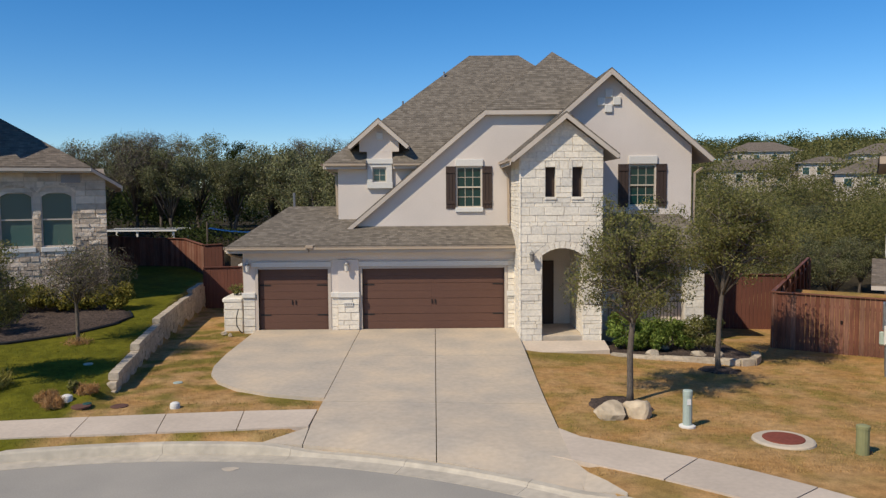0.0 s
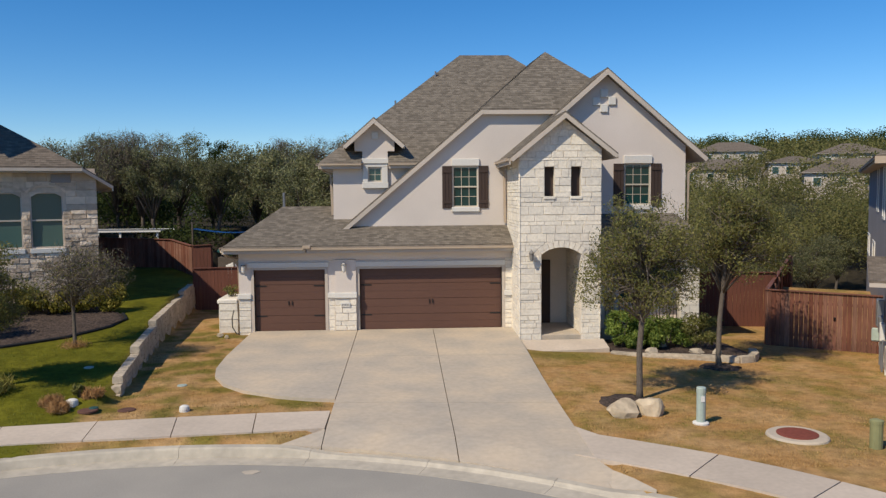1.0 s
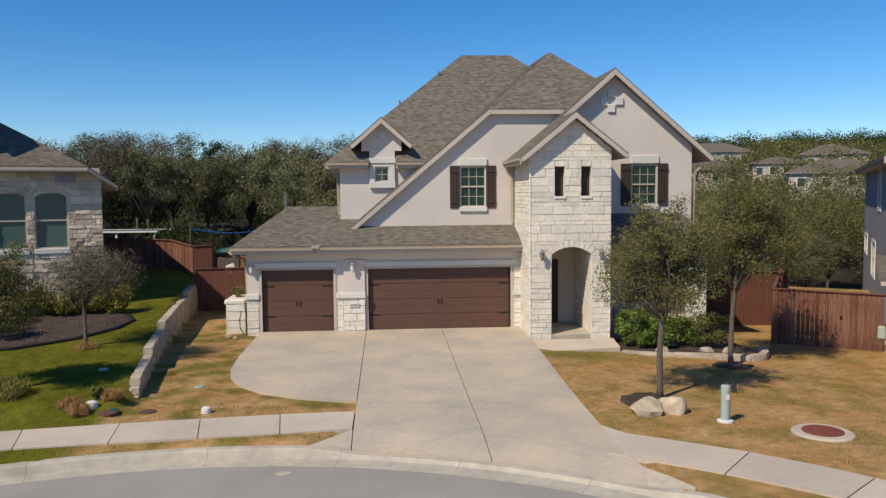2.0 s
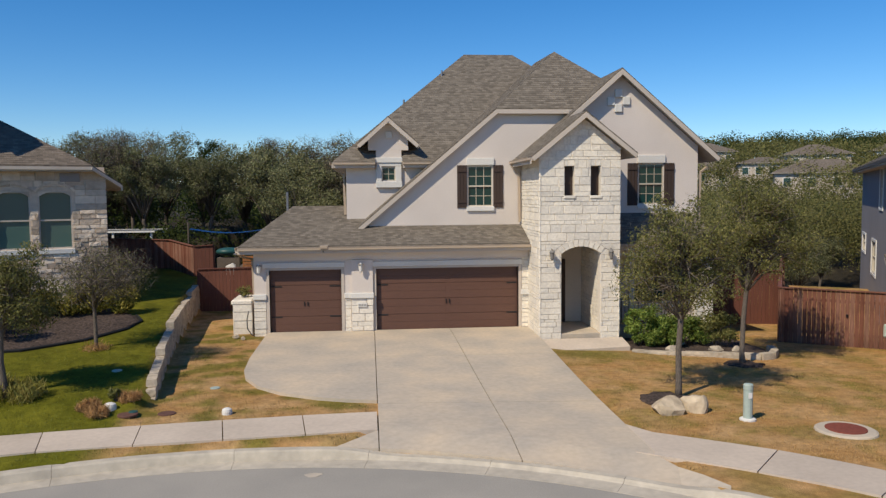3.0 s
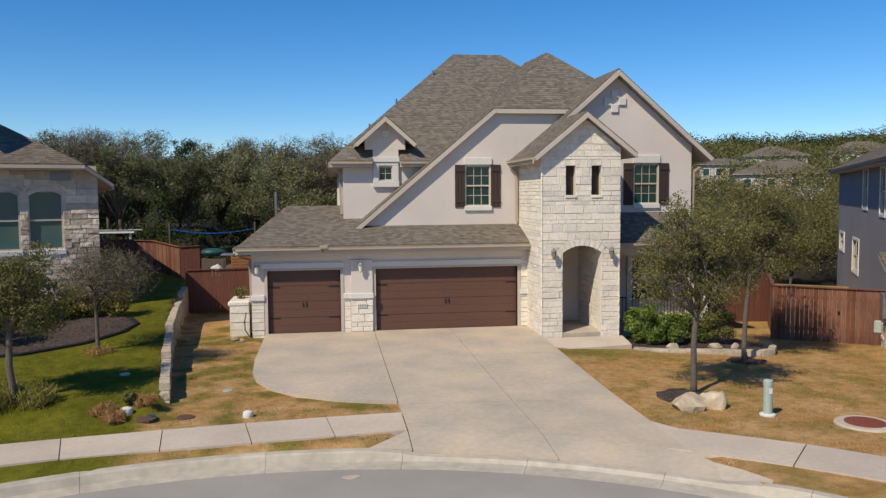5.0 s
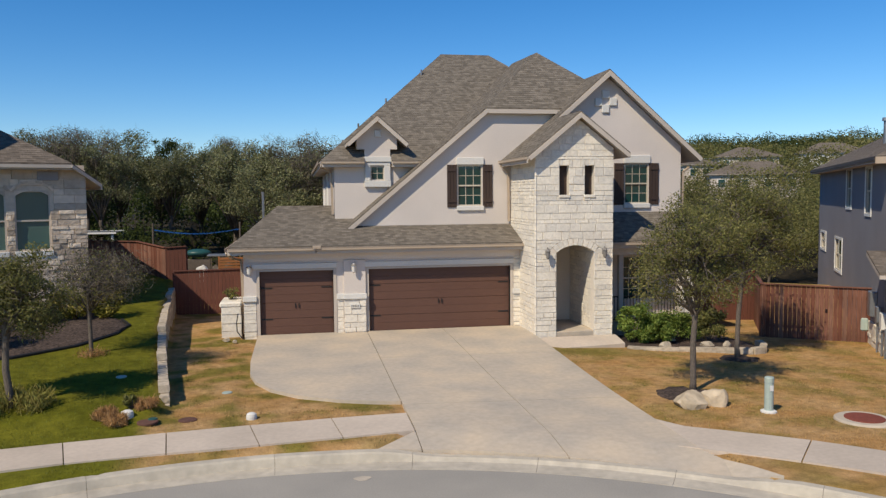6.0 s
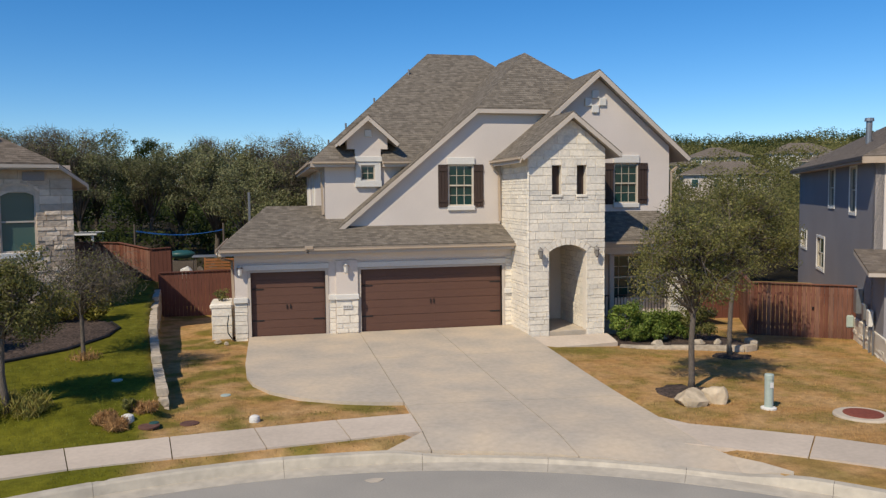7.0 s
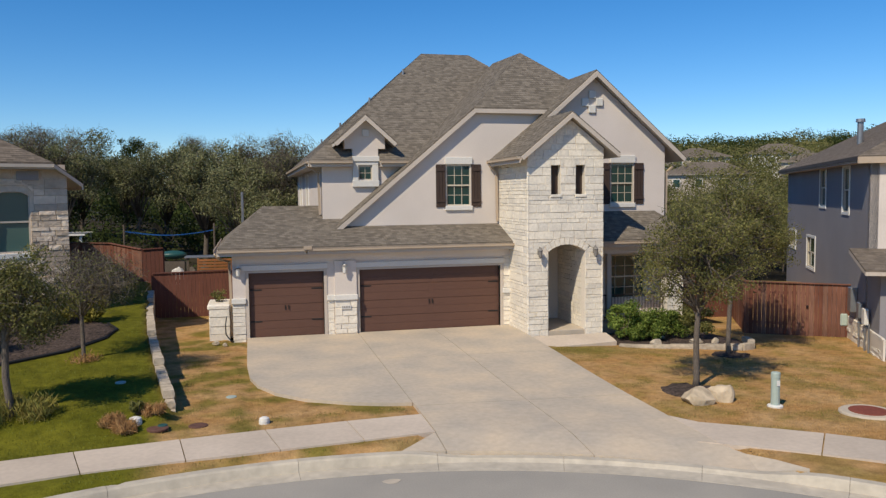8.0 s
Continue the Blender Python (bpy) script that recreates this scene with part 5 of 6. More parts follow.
def tree(base, trunk_h, crown_c, crown_r, rad, limbs, leaves, size, seed, label, mat=None, name="tree", group="", lean=(0, 0), clump=0.42, slim=0.45, twigs=0):
    ob = thing(name, base, label, "tree", group)
    bm, ends = limb_tree(base, trunk_h, lean, crown_c, crown_r, rad, limbs, seed)
    part("trunk", bm, BARK, ob, smooth=True)
    r = random.Random(seed + 1)
    c = Vector(crown_c)
    cents, rads = [], []
    for e in ends:
        cents.append(tuple(e))
        rads.append(crown_r[0] * clump * r.uniform(0.35, 1.0))
    part("crown", leaf_cloud(cents, rads, leaves, size, seed, slim=slim), mat or LEAF, ob)
    if twigs:
        part("bare_crown", leaf_cloud(cents, [q * 1.25 for q in rads], twigs, size * 4.0, seed + 7, slim=0.03, rise=0.7), LEAF_GREY, ob)
    return ob


TREE_L = "young live oak with slender trunk and olive leaves"
tree((3.86, 17.3, -0.25), 3.4, (3.9, 17.4, 2.8), (1.7, 1.6, 1.65), 0.07, 64, 20000, 0.033, 4, TREE_L + " beside boulders", lean=(0.08, 0.02), group="young oaks", clump=0.24, twigs=2500)
tree((7.3, 21.05, -0.35), 3.9, (7.8, 21.3, 3.25), (1.85, 1.8, 1.75), 0.068, 64, 27000, 0.035, 9, TREE_L + " by the bed", lean=(0.1, 0), group="young oaks", clump=0.28, twigs=2500)
tree((-11.35, 17.35, 0.2), 2.4, (-11.5, 17.5, 2.35), (1.3, 1.2, 1.0), 0.07, 30, 20000, 0.034, 14, TREE_L + " on the terrace", lean=(-0.1, 0.1), group="young oaks", clump=0.34, twigs=2500)
tree((-10.75, 21.4, 0.5), 2.0, (-10.6, 21.5, 2.35), (1.45, 1.3, 0.9), 0.05, 44, 1800, 0.033, 19, "thin half-bare young oak with grey twigs on the terrace lawn", mat=LEAF, group="young oaks", twigs=5500, clump=0.34)
# ---- terrace, beds and front lawn ----
def ring_points(n, r, seed, wob=0.15):
    rr = random.Random(seed)
    return [(math.cos(2 * math.pi * i / n) * r * (1 + rr.uniform(-wob, wob)), math.sin(2 * math.pi * i / n) * r * (1 + rr.uniform(-wob, wob))) for i in range(n)]


def rock(name, at, size, seed, label, category="rock", mat=None, group="", parent=None):
    """A weathered rock: a faceted ball, pushed about by noise and cut flat on a few sides."""
    bm = bmesh.new()
    bmesh.ops.create_icosphere(bm, subdivisions=3, radius=1.0)
    r = random.Random(seed)
    planes = [(Vector((r.uniform(-1, 1), r.uniform(-1, 1), r.uniform(-0.3, 1))).normalized(), r.uniform(0.5, 0.8)) for _ in range(12)]
    for v in bm.verts:
        for n, d in planes:
            e = v.co.dot(n) - d
            if e > 0:
                v.co -= n * e
        v.co += v.co.normalized() * (0.07 * noise.noise(v.co * 2.2 + Vector((seed, 0, 0))) + 0.045 * noise.noise(v.co * 6.0))
        v.co = Vector(at) + Vector((v.co.x * size[0], v.co.y * size[1], v.co.z * size[2]))
    ob = part(name, bm, mat or BOULDER, parent)
    return ob if parent else tagged(ob, label, category, group)


retaining = thing("retaining_wall", (-8.5, 17.9, 0), "dry-laid pale limestone block wall stepping up the terrace", "wall", kind="structure")


def along(s):
    for (xa, ya), (xb, yb) in zip(RET, RET[1:]):
        d = math.hypot(xb - xa, yb - ya)
        if s <= d:
            return Vector((xa + (xb - xa) * s / d, ya + (yb - ya) * s / d, 0)), math.atan2(yb - ya, xb - xa)
        s -= d
    return Vector((*RET[-1], 0)), math.atan2(RET[-1][1] - RET[-2][1], RET[-1][0] - RET[-2][0])


def block_mesh(seed):
    r = random.Random(seed)
    bm = boxed(-0.5, 0.5, -0.5, 0.5, -0.5, 0.5)
    bmesh.ops.subdivide_edges(bm, edges=bm.edges[:], cuts=1)
    for v in bm.verts:
        k = sum(abs(abs(c) - 0.5) < 1e-4 for c in v.co)
        v.co *= (1, 1.02, 0.985, 0.955)[k]
        v.co += Vector((r.uniform(-1, 1) * 0.012, r.uniform(-1, 1) * 0.04, r.uniform(-1, 1) * 0.025))
    bmesh.ops.recalc_face_normals(bm, faces=bm.faces)
    me = bpy.data.meshes.new("block")
    bm.to_mesh(me)
    bm.free()
    me.materials.append(BLOCK)
    return me


BLOCK = material("wall_block", (0.475, 0.405, 0.31), 0.9, vary=0.18, scale=9, stain=0.18, stain_scale=1.5, bump=0.8, bump_dist=0.03, per_object=0.14, hue2=(0.43, 0.36, 0.27))
BLOCKS = [block_mesh(40 + i) for i in range(6)]
rb = random.Random(5)
z0 = -0.16
for c in range(6):
    h = (0.19, 0.18, 0.18, 0.18, 0.17, 0.17)[c]
    s = (0.0, 0.12, 0.35, 3.0, 6.2, 11.8)[c]
    end = (14.3, 14.3, 14.3, 14.3, 14.3, 13.6)[c]
    while s < end:
        ln = rb.uniform(0.4, 0.75)
        p, a = along(s + ln / 2)
        ob = new("block", rb.choice(BLOCKS))
        ob.parent = retaining
        ob.matrix_parent_inverse = Matrix.Translation(-retaining.location)
        ob.matrix_basis = Matrix.Translation((p.x, p.y, z0 + h / 2 + 0.012 * s)) @ Matrix.Rotation(a, 4, "Z") @ Matrix.Diagonal((ln * 0.985, 0.23 + rb.uniform(-0.015, 0.015), h * 0.98, 1))
        s += ln
    z0 += h


def bed(name, outline, label, lift=0.05, mat=None):
    bm = bmesh.new()
    bm.faces.new([bm.verts.new((x, y, 0)) for x, y in outline])
    x0, x1, y0, y1 = min(p[0] for p in outline), max(p[0] for p in outline), min(p[1] for p in outline), max(p[1] for p in outline)
    for lo, hi, no in ((x0, x1, (1, 0, 0)), (y0, y1, (0, 1, 0))):
        v = lo + 0.2
        while v < hi:
            bmesh.ops.bisect_plane(bm, geom=bm.verts[:] + bm.edges[:] + bm.faces[:], plane_co=(v, v, 0), plane_no=no)
            v += 0.2
    for v in bm.verts:
        v.co.z = land(v.co.x, v.co.y) + (lift + 0.03 * noise.noise(v.co * 3.0) if not v.is_boundary else -0.02)
    return structure(name, bm, mat or MULCH, label, "flower bed", True)


EDGE = [(4.78, 23.2), (5.2, 22.95), (5.7, 22.72), (6.2, 22.52), (6.7, 22.35), (7.2, 22.15), (7.7, 21.9), (8.15, 21.65), (8.55, 21.75), (8.85, 22.15), (9.0, 22.7)]
bed("flower_bed", EDGE + [(9.0, 25.6), (4.75, 25.6)], "dark mulch flower bed in front of the porch", 0.07)
edging = thing("bed_edging", (6.5, 22.4, -0.3), "low edging of pale limestone pieces round the flower bed", "edging")
for i, (p, q) in enumerate(zip(EDGE, EDGE[1:])):
    mx, my = (p[0] + q[0]) / 2, (p[1] + q[1]) / 2
    ln = math.hypot(q[0] - p[0], q[1] - p[1])
    ob = new("block", BLOCKS[i % 6])
    ob.parent = edging
    ob.matrix_parent_inverse = Matrix.Translation(-edging.location)
    hh = 0.08 + 0.017 * i
    ob.matrix_basis = Matrix.Translation((mx, my, land(mx, my) + hh / 2)) @ Matrix.Rotation(math.atan2(q[1] - p[1], q[0] - p[0]), 4, "Z") @ Matrix.Diagonal((ln * 1.06, 0.22, hh, 1))
for i, (x, y, s) in enumerate(((6.0, 23.1, 0.28), (7.35, 22.95, 0.3), (7.9, 22.7, 0.2), (6.6, 23.9, 0.2))):
    rock("bed_stone", (x, y, land(x, y) + 0.1), (s, s * 0.6, 0.17), 60 + i, "pale limestone piece lying in the mulch bed", mat=BLOCK, group="bed stones")
rock("boulder", (3.1, 16.0, -0.05), (0.45, 0.38, 0.36), 74, "rough tan limestone boulder at the foot of the oak", "boulder", group="boulders")
rock("boulder", (3.66, 16.02, -0.05), (0.34, 0.34, 0.36), 71, "smaller tan limestone boulder at the foot of the oak", "boulder", group="boulders")


def mulch_ring(x, y, r, seed):
    bed("mulch_ring", [(x + a, y + b) for a, b in ring_points(16, r, seed)], "round patch of dark mulch under a young oak", 0.05)


mulch_ring(3.55, 16.9, 0.75, 3)
mulch_ring(7.3, 21.0, 0.6, 4)


def shrub(at, r, h, count, size, seed, label, mat, name="shrub", group="", stems=7, category="shrub", slim=0.45, rise=0.0):
    ob = thing(name, at, label, category, group)
    rr = random.Random(seed)
    bm = bmesh.new()
    cents, rads = [], []
    for i in range(stems):
        a, q = rr.uniform(0, 6.28), math.sqrt(rr.uniform(0, 1)) * r * 0.75
        e = Vector(at) + Vector((math.cos(a) * q, math.sin(a) * q, h * rr.uniform(0.45, 0.85)))
        tube(bm, [Vector(at) + Vector((math.cos(a) * q * 0.3, math.sin(a) * q * 0.3, -0.03)), e], [0.012, 0.005], 5)
        cents.append(tuple(e))
        rads.append(rr.uniform(0.3, 0.5) * r)
    for i in range(stems):
        a, q = rr.uniform(0, 6.28), math.sqrt(rr.uniform(0, 1)) * r * 0.7
        cents.append((at[0] + math.cos(a) * q, at[1] + math.sin(a) * q, at[2] + h * rr.uniform(0.2, 0.5)))
        rads.append(rr.uniform(0.3, 0.5) * r)
    part("stems", bm, BARK, ob)
    part("foliage", leaf_cloud(cents, rads, count, size, seed, slim=slim, rise=rise), mat, ob)
    return ob


SH = "leafy bright green shrub in the mulch bed"
for i, (x, y, r, h) in enumerate(((5.2, 24.0, 0.55, 1.25), (5.95, 24.15, 0.6, 1.3), (6.7, 24.0, 0.65, 1.2), (5.6, 23.7, 0.45, 0.7), (6.3, 23.75, 0.5, 0.95), (7.15, 23.9, 0.5, 1.0))):
    shrub((x, y, land(x, y) + 0.05), r, h, 3600, 0.04, 80 + i, SH, LEAF_BRIGHT, group="porch shrubs")
shrub((7.75, 23.6, -0.3), 0.6, 1.15, 3000, 0.045, 91, "upright grey-green shrub at the end of the mulch bed", LEAF, group="porch shrubs")
shrub((7.2, 24.2, -0.3), 0.45, 0.8, 1800, 0.045, 92, SH, LEAF_BRIGHT, group="porch shrubs")

# terrace of the left-hand house
bed("terrace_bed", [(-17, 20.2), (-14, 20.4), (-12.5, 20.95), (-11.3, 22.1), (-10.6, 23.6), (-10.45, 24.6), (-10.8, 25.3), (-11.9, 26.3), (-13, 25.9), (-17, 24.8)], "dark mulch bed with an edging strip below the hedge", 0.05)
bm = bmesh.new()
strip = [(-17, 20.2), (-14, 20.4), (-12.5, 20.95), (-11.3, 22.1), (-10.6, 23.6), (-10.45, 24.6), (-10.8, 25.3)]
tube(bm, [(x, y, land(x, y) + 0.03) for x, y in strip], [0.05] * len(strip), 6)
tagged(part("edging_strip", bm, IRON), "dark edging strip round the mulch bed", "edging")
for i in range(5):
    q = lt(0.25 - i * 0.85, -1.35, 0)
    shrub((q.x, q.y, land(q.x, q.y)), 0.62, 0.95, 2600, 0.05, 100 + i, "clipped yellow-green hedge shrub under the windows", material("hedge_leaf", (0.15, 0.16, 0.025), 0.6, vary=0.15, scale=3, bump=0, island=0.45, hue2=(0.28, 0.23, 0.05), leaf=0.35) if i == 0 else bpy.data.materials["hedge_leaf"], "hedge_shrub", "hedge shrubs")
shrub((-13.9, 21.9, 0.7), 1.0, 1.7, 3600, 0.055, 111, "tall grey-green shrub in the terrace bed", LEAF)
shrub((-14.6, 23.2, 0.8), 0.9, 1.5, 2600, 0.055, 113, "tall grey-green shrub in the terrace bed", LEAF_GREY)
shrub((-10.75, 21.4, 0.45), 0.5, 0.22, 500, 0.07, 115, "low dry groundcover round the thin oak", LEAF_DRY, "groundcover", category="plant", slim=0.1, rise=1.0)
shrub((-11.3, 17.4, 0.25), 0.8, 0.24, 5000, 0.085, 117, "low yellow-green liriope clump round the oak trunk", material("liriope", (0.38, 0.31, 0.09), 0.7, vary=0.2, scale=4, bump=0, island=0.4, hue2=(0.2, 0.2, 0.05), leaf=0.3), "groundcover", category="plant", slim=0.12, rise=1.2)
for i, (x, y) in enumerate(((-9.35, 16.75), (-8.62, 17.15), (-9.1, 16.45))):
    shrub((x, y, land(x, y)), 0.26, 0.2, 1100, 0.09, 120 + i, "dry tan grass tuft beside the pavement", LEAF_DRY, "grass_tuft", "dry tufts", category="plant", slim=0.06, rise=1.0)
shrub((-8.95, 17.2, land(-8.95, 17.2)), 0.16, 0.32, 250, 0.05, 125, "small grey-green spiky plant on the lawn", LEAF, "small_plant", category="plant")


def turned_part(name, x, y, z, profile, mat, parent=None, seg=18, label=""):
    """A lathe-turned piece from (radius, height) pairs."""
    bm = bmesh.new()
    rings = [[bm.verts.new((x + r * math.cos(2 * math.pi * k / seg), y + r * math.sin(2 * math.pi * k / seg), z + h)) for k in range(seg)] for r, h in profile]
    for a, b in zip(rings, rings[1:]):
        for k in range(seg):
            j = (k + 1) % seg
            bm.faces.new((a[k], a[j], b[j], b[k]))
    bm.faces.new(rings[0][::-1])
    bm.faces.new(rings[-1])
    return part(name, bm, mat, parent, label)


for x, y, r in ((-6.45, 16.55, 0.11), (-8.95, 16.8, 0.13)):
    tagged(turned_part("cleanout_cap", x, y, land(x, y) - 0.02, ((r, 0), (r, 0.08), (r * 0.9, 0.13), (r * 0.5, 0.155), (r * 0.2, 0.16)), CAST), "small white plastic cleanout cap in the lawn", "pipe cap", "cleanout caps")
for x, y, r, m, lab in ((-7.75, 16.72, 0.24, LID, "rust-brown round valve lid set in the lawn"), (-8.5, 16.5, 0.26, LID, "rust-brown round valve lid set in the lawn"), (-7.15, 18.9, 0.15, GREENPAINT, "pale green irrigation valve lid in the lawn"), (-8.42, 16.62, 0.12, TEAL, "small teal valve lid in the lawn"), (-9.6, 19.4, 0.15, GREENPAINT, "pale green irrigation valve lid in the lawn")):
    tagged(turned_part("valve_lid", x, y, land(x, y) - 0.02, ((r * 0.8, 0), (r * 0.8, 0.035), (r * 0.72, 0.042), (r * 0.3, 0.045)), m), lab, "valve lid", "valve lids")
rock("lawn_stone", (-7.75, 25.5, 0.05), (0.14, 0.1, 0.08), 130, "small white stone lying on the grass", mat=BLOCK)
rock("lawn_stone", (-7.45, 25.2, 0.03), (0.09, 0.1, 0.06), 131, "small white stone lying on the grass", mat=BLOCK)

ped = thing("utility_pedestal", (4.52, 15.2, -0.2), "pale green telecom pedestal standing on the lawn", "utility box")
turned_part("base", 4.52, 15.2, -0.22, ((0.17, 0), (0.17, 0.07), (0.13, 0.09)), CAST, ped, 12)
turned_part("body", 4.52, 15.2, -0.13, ((0.095, 0), (0.095, 0.6)), GREENPAINT, ped, 12)
turned_part("cap", 4.52, 15.2, 0.47, ((0.1, 0), (0.1, 0.1), (0.09, 0.12), (0.04, 0.13)), GREENPAINT, ped, 12)
part("label_plate", boxed(4.48, 4.56, 15.098, 15.106, 0.3, 0.42), WHITE, ped)
post = thing("marker_post", (7.2, 13.45, -0.2), "olive green utility marker post in the lawn", "utility post")
turned_part("body", 7.2, 13.45, -0.22, ((0.115, 0), (0.115, 0.5)), OLIVE, post, 14)
turned_part("lid", 7.2, 13.45, 0.28, ((0.123, 0), (0.123, 0.06), (0.07, 0.08)), OLIVE, post, 14)
part("latch", boxed(7.3, 7.36, 13.4, 13.5, -0.2, -0.12, 0.01), IRON, post)
cover = thing("utility_cover", (6.08, 14.22, -0.2), "round rust-red cover in a raised concrete collar", "manhole")
turned_part("collar", 6.08, 14.22, land(6.08, 14.22) - 0.05, ((0.6, 0), (0.58, 0.09), (0.54, 0.11), (0.38, 0.11)), CONCRETE, cover, 28)
turned_part("lid", 6.08, 14.22, land(6.08, 14.22) + 0.05, ((0.39, 0), (0.39, 0.025), (0.36, 0.03), (0.1, 0.03)), RUST, cover, 28)

planter = thing("stone_planter", (-7.75, 27.0, 0), "pale limestone planter box with small plants by the garage", "planter")
part("core", boxed(-7.94, -7.34, 26.42, 27.7, -0.2, 0.98), MORTAR, planter)
stones(Face((0, 26.42, 0), (1, 0, 0), FRONT), -7.97, -7.32, -0.1, 1.0, planter, seed=51, sizes=(0.25, 0.3), wide=(0.3, 0.6), proud=0.03)
stones(Face((-7.94, 0, 0), (0, -1, 0), (-1, 0, 0)), -27.7, -26.38, -0.1, 1.0, planter, seed=52, sizes=(0.25, 0.3), wide=(0.3, 0.6), proud=0.03)
part("cap_stone", boxed(-8.02, -7.3, 26.36, 27.78, 0.93, 1.12, 0.05), STONE, planter)
shrub((-7.68, 27.1, 1.08), 0.3, 0.5, 260, 0.05, 53, "small green plant growing in the stone planter", LEAF, "small_plant", category="plant")
hose = tagged(part("garden_hose", tube(bmesh.new(), [(-7.42, 26.2, 0.75), (-7.46, 26.08, 0.5), (-7.45, 26.05, 0.2), (-7.3, 25.95, 0.0), (-7.2, 25.9, -0.02)], [0.02] * 5, 6), IRON), "dark garden hose hanging beside the garage wall", "hose")

# ---- behind the fences ----
tarp = thing("tarp", (-10.4, 40, 2.8), "blue tarpaulin slung between poles behind the fence", "tarpaulin")
bm = bmesh.new()
n = 10
top = [(-12.4 + 4.1 * i / n, 40, 2.95 - 0.22 * math.sin(math.pi * i / n)) for i in range(n + 1)]
a = [bm.verts.new(p) for p in top]
b = [bm.verts.new((x, y + 0.7, z + 0.02)) for x, y, z in top]
for i in range(n):
    bm.faces.new((a[i], a[i + 1], b[i + 1], b[i]))
bmesh.ops.solidify(bm, geom=bm.faces[:], thickness=0.03)
part("sheet", bm, TARP, tarp)
for x in (-12.4, -8.3):
    part("pole", tube(bmesh.new(), [(x, 40.02, 0.5), (x, 40.02, 3.3)], [0.05, 0.045]), BARK, tarp)
boat = thing("plastic_kayak", (-10.0, 37.5, 1.2), "teal plastic boat stored behind the fence", "boat")
bm = bmesh.new()
bmesh.ops.create_uvsphere(bm, u_segments=16, v_segments=8, radius=1, matrix=Matrix.Translation((-10.0, 37.5, 1.98)) @ Matrix.Diagonal((0.6, 0.4, 0.2, 1)))
part("hull", bm, TEAL, boat, smooth=True)
part("cradle", boxed(-10.5, -9.5, 37.2, 37.8, 0.4, 1.7), BARK, boat)
for i, (x, y, s) in enumerate(((-9.75, 36.7, 0.3), (-9.2, 36.9, 0.28), (-8.7, 37.2, 0.3))):
    rock("covered_bundle", (x, y, 1.15), (s, s, s * 1.5), 140 + i, "pale covered bundle behind the fence", "bundle", (CAST, BARK, TEAL)[i])
lat = thing("wooden_crate", (-8.0, 33.6, 1.3), "orange-brown slatted wooden crate beside the garage", "crate")
for i in range(7):
    part("slat", boxed(-8.7, -7.2, 33.4, 33.43, 1.25 + i * 0.12, 1.34 + i * 0.12), material("crate_wood", (0.32, 0.13, 0.045), 0.7, vary=0.2, stretch=(0.6, 6, 6)) if i == 0 else bpy.data.materials["crate_wood"], lat)
for x in (-8.72, -7.2):
    part("upright", boxed(x, x + 0.06, 33.43, 33.5, 0.0, 2.1), bpy.data.materials["crate_wood"], lat)
tab = thing("work_table", (-8.6, 35.0, 0.4), "grey topped table behind the fence", "table")
part("tabletop", boxed(-9.3, -8.0, 34.6, 35.5, 2.02, 2.08, 0.01), STEEL, tab)
for x in (-9.2, -8.1):
    for y in (34.7, 35.4):
        part("leg", boxed(x - 0.03, x + 0.03, y - 0.03, y + 0.03, 0.3, 2.02), BARK, tab)
tagged(part("metal_pole", tube(bmesh.new(), [(-6.9, 34.5, 0), (-6.9, 34.5, 4.75)], [0.06, 0.06], 8), STEEL), "tall grey metal pole behind the garage", "pole")
canopy = thing("carport", (-15.6, 42, 1.2), "low white-roofed carport behind the fence", "carport")
for y in (41, 43.5):
    part("roof_edge", boxed(-18.6, -14.3, y - 0.03, y + 0.03, 2.78, 2.86), WHITE, canopy)
part("roof", boxed(-18.5, -14.4, 41.05, 43.45, 2.8, 2.84), STEEL, canopy)
for x in (-18.4, -16.4, -14.5):
    for y in (41.1, 43.4):
        part("post", boxed(x - 0.05, x + 0.05, y - 0.05, y + 0.05, 0.8, 2.8), WHITE, canopy)

# ---- woods and distant houses ----
def oak_kind(label, mat, seed, crown=(3.0, 3.0, 2.3), h=5.2, leaves=10000, size=0.095, trunk=2.3, rad=0.16, twigs=0):
    return lambda x, y, z: tree((x, y, z), trunk, (x + 0.2, y, z + h), crown, rad, 20, leaves, size, seed, label, mat, group="trees of the wood", clump=0.36, twigs=twigs)


KINDS = [oak_kind("mature live oak with a dark dense crown behind the fences", LEAF_OAK, 200, leaves=15000, size=0.075, twigs=1000), oak_kind("mature live oak with a dark dense crown behind the fences", LEAF_OAK, 210, (3.4, 3.2, 2.4), 5.4, 16000, 0.075, twigs=700),
         oak_kind("dark green juniper with a narrow pointed crown", LEAF_JUN_SHADE, 220, (1.9, 1.9, 3.0), 4.6, 12000, 0.07, 1.2, 0.12), oak_kind("half-bare oak with pale grey twigs", LEAF_OAK, 230, (2.8, 2.8, 2.4), 5.8, 4500, 0.07, 2.6, 0.13, 9000)]
rw = random.Random(11)
PLACES = []
for x in np.arange(-34, 7, 3.1):
    PLACES.append((x + rw.uniform(-0.8, 0.8), 46 + rw.uniform(-2, 2.5), rw.choice((0, 0, 1, 1, 3)), rw.uniform(0.66, 0.8)))
for x in np.arange(-38, 8, 3.6):
    PLACES.append((x + rw.uniform(-1, 1), 54 + rw.uniform(-2.5, 3), rw.choice((0, 1, 1, 2, 3)), rw.uniform(0.72, 0.88)))
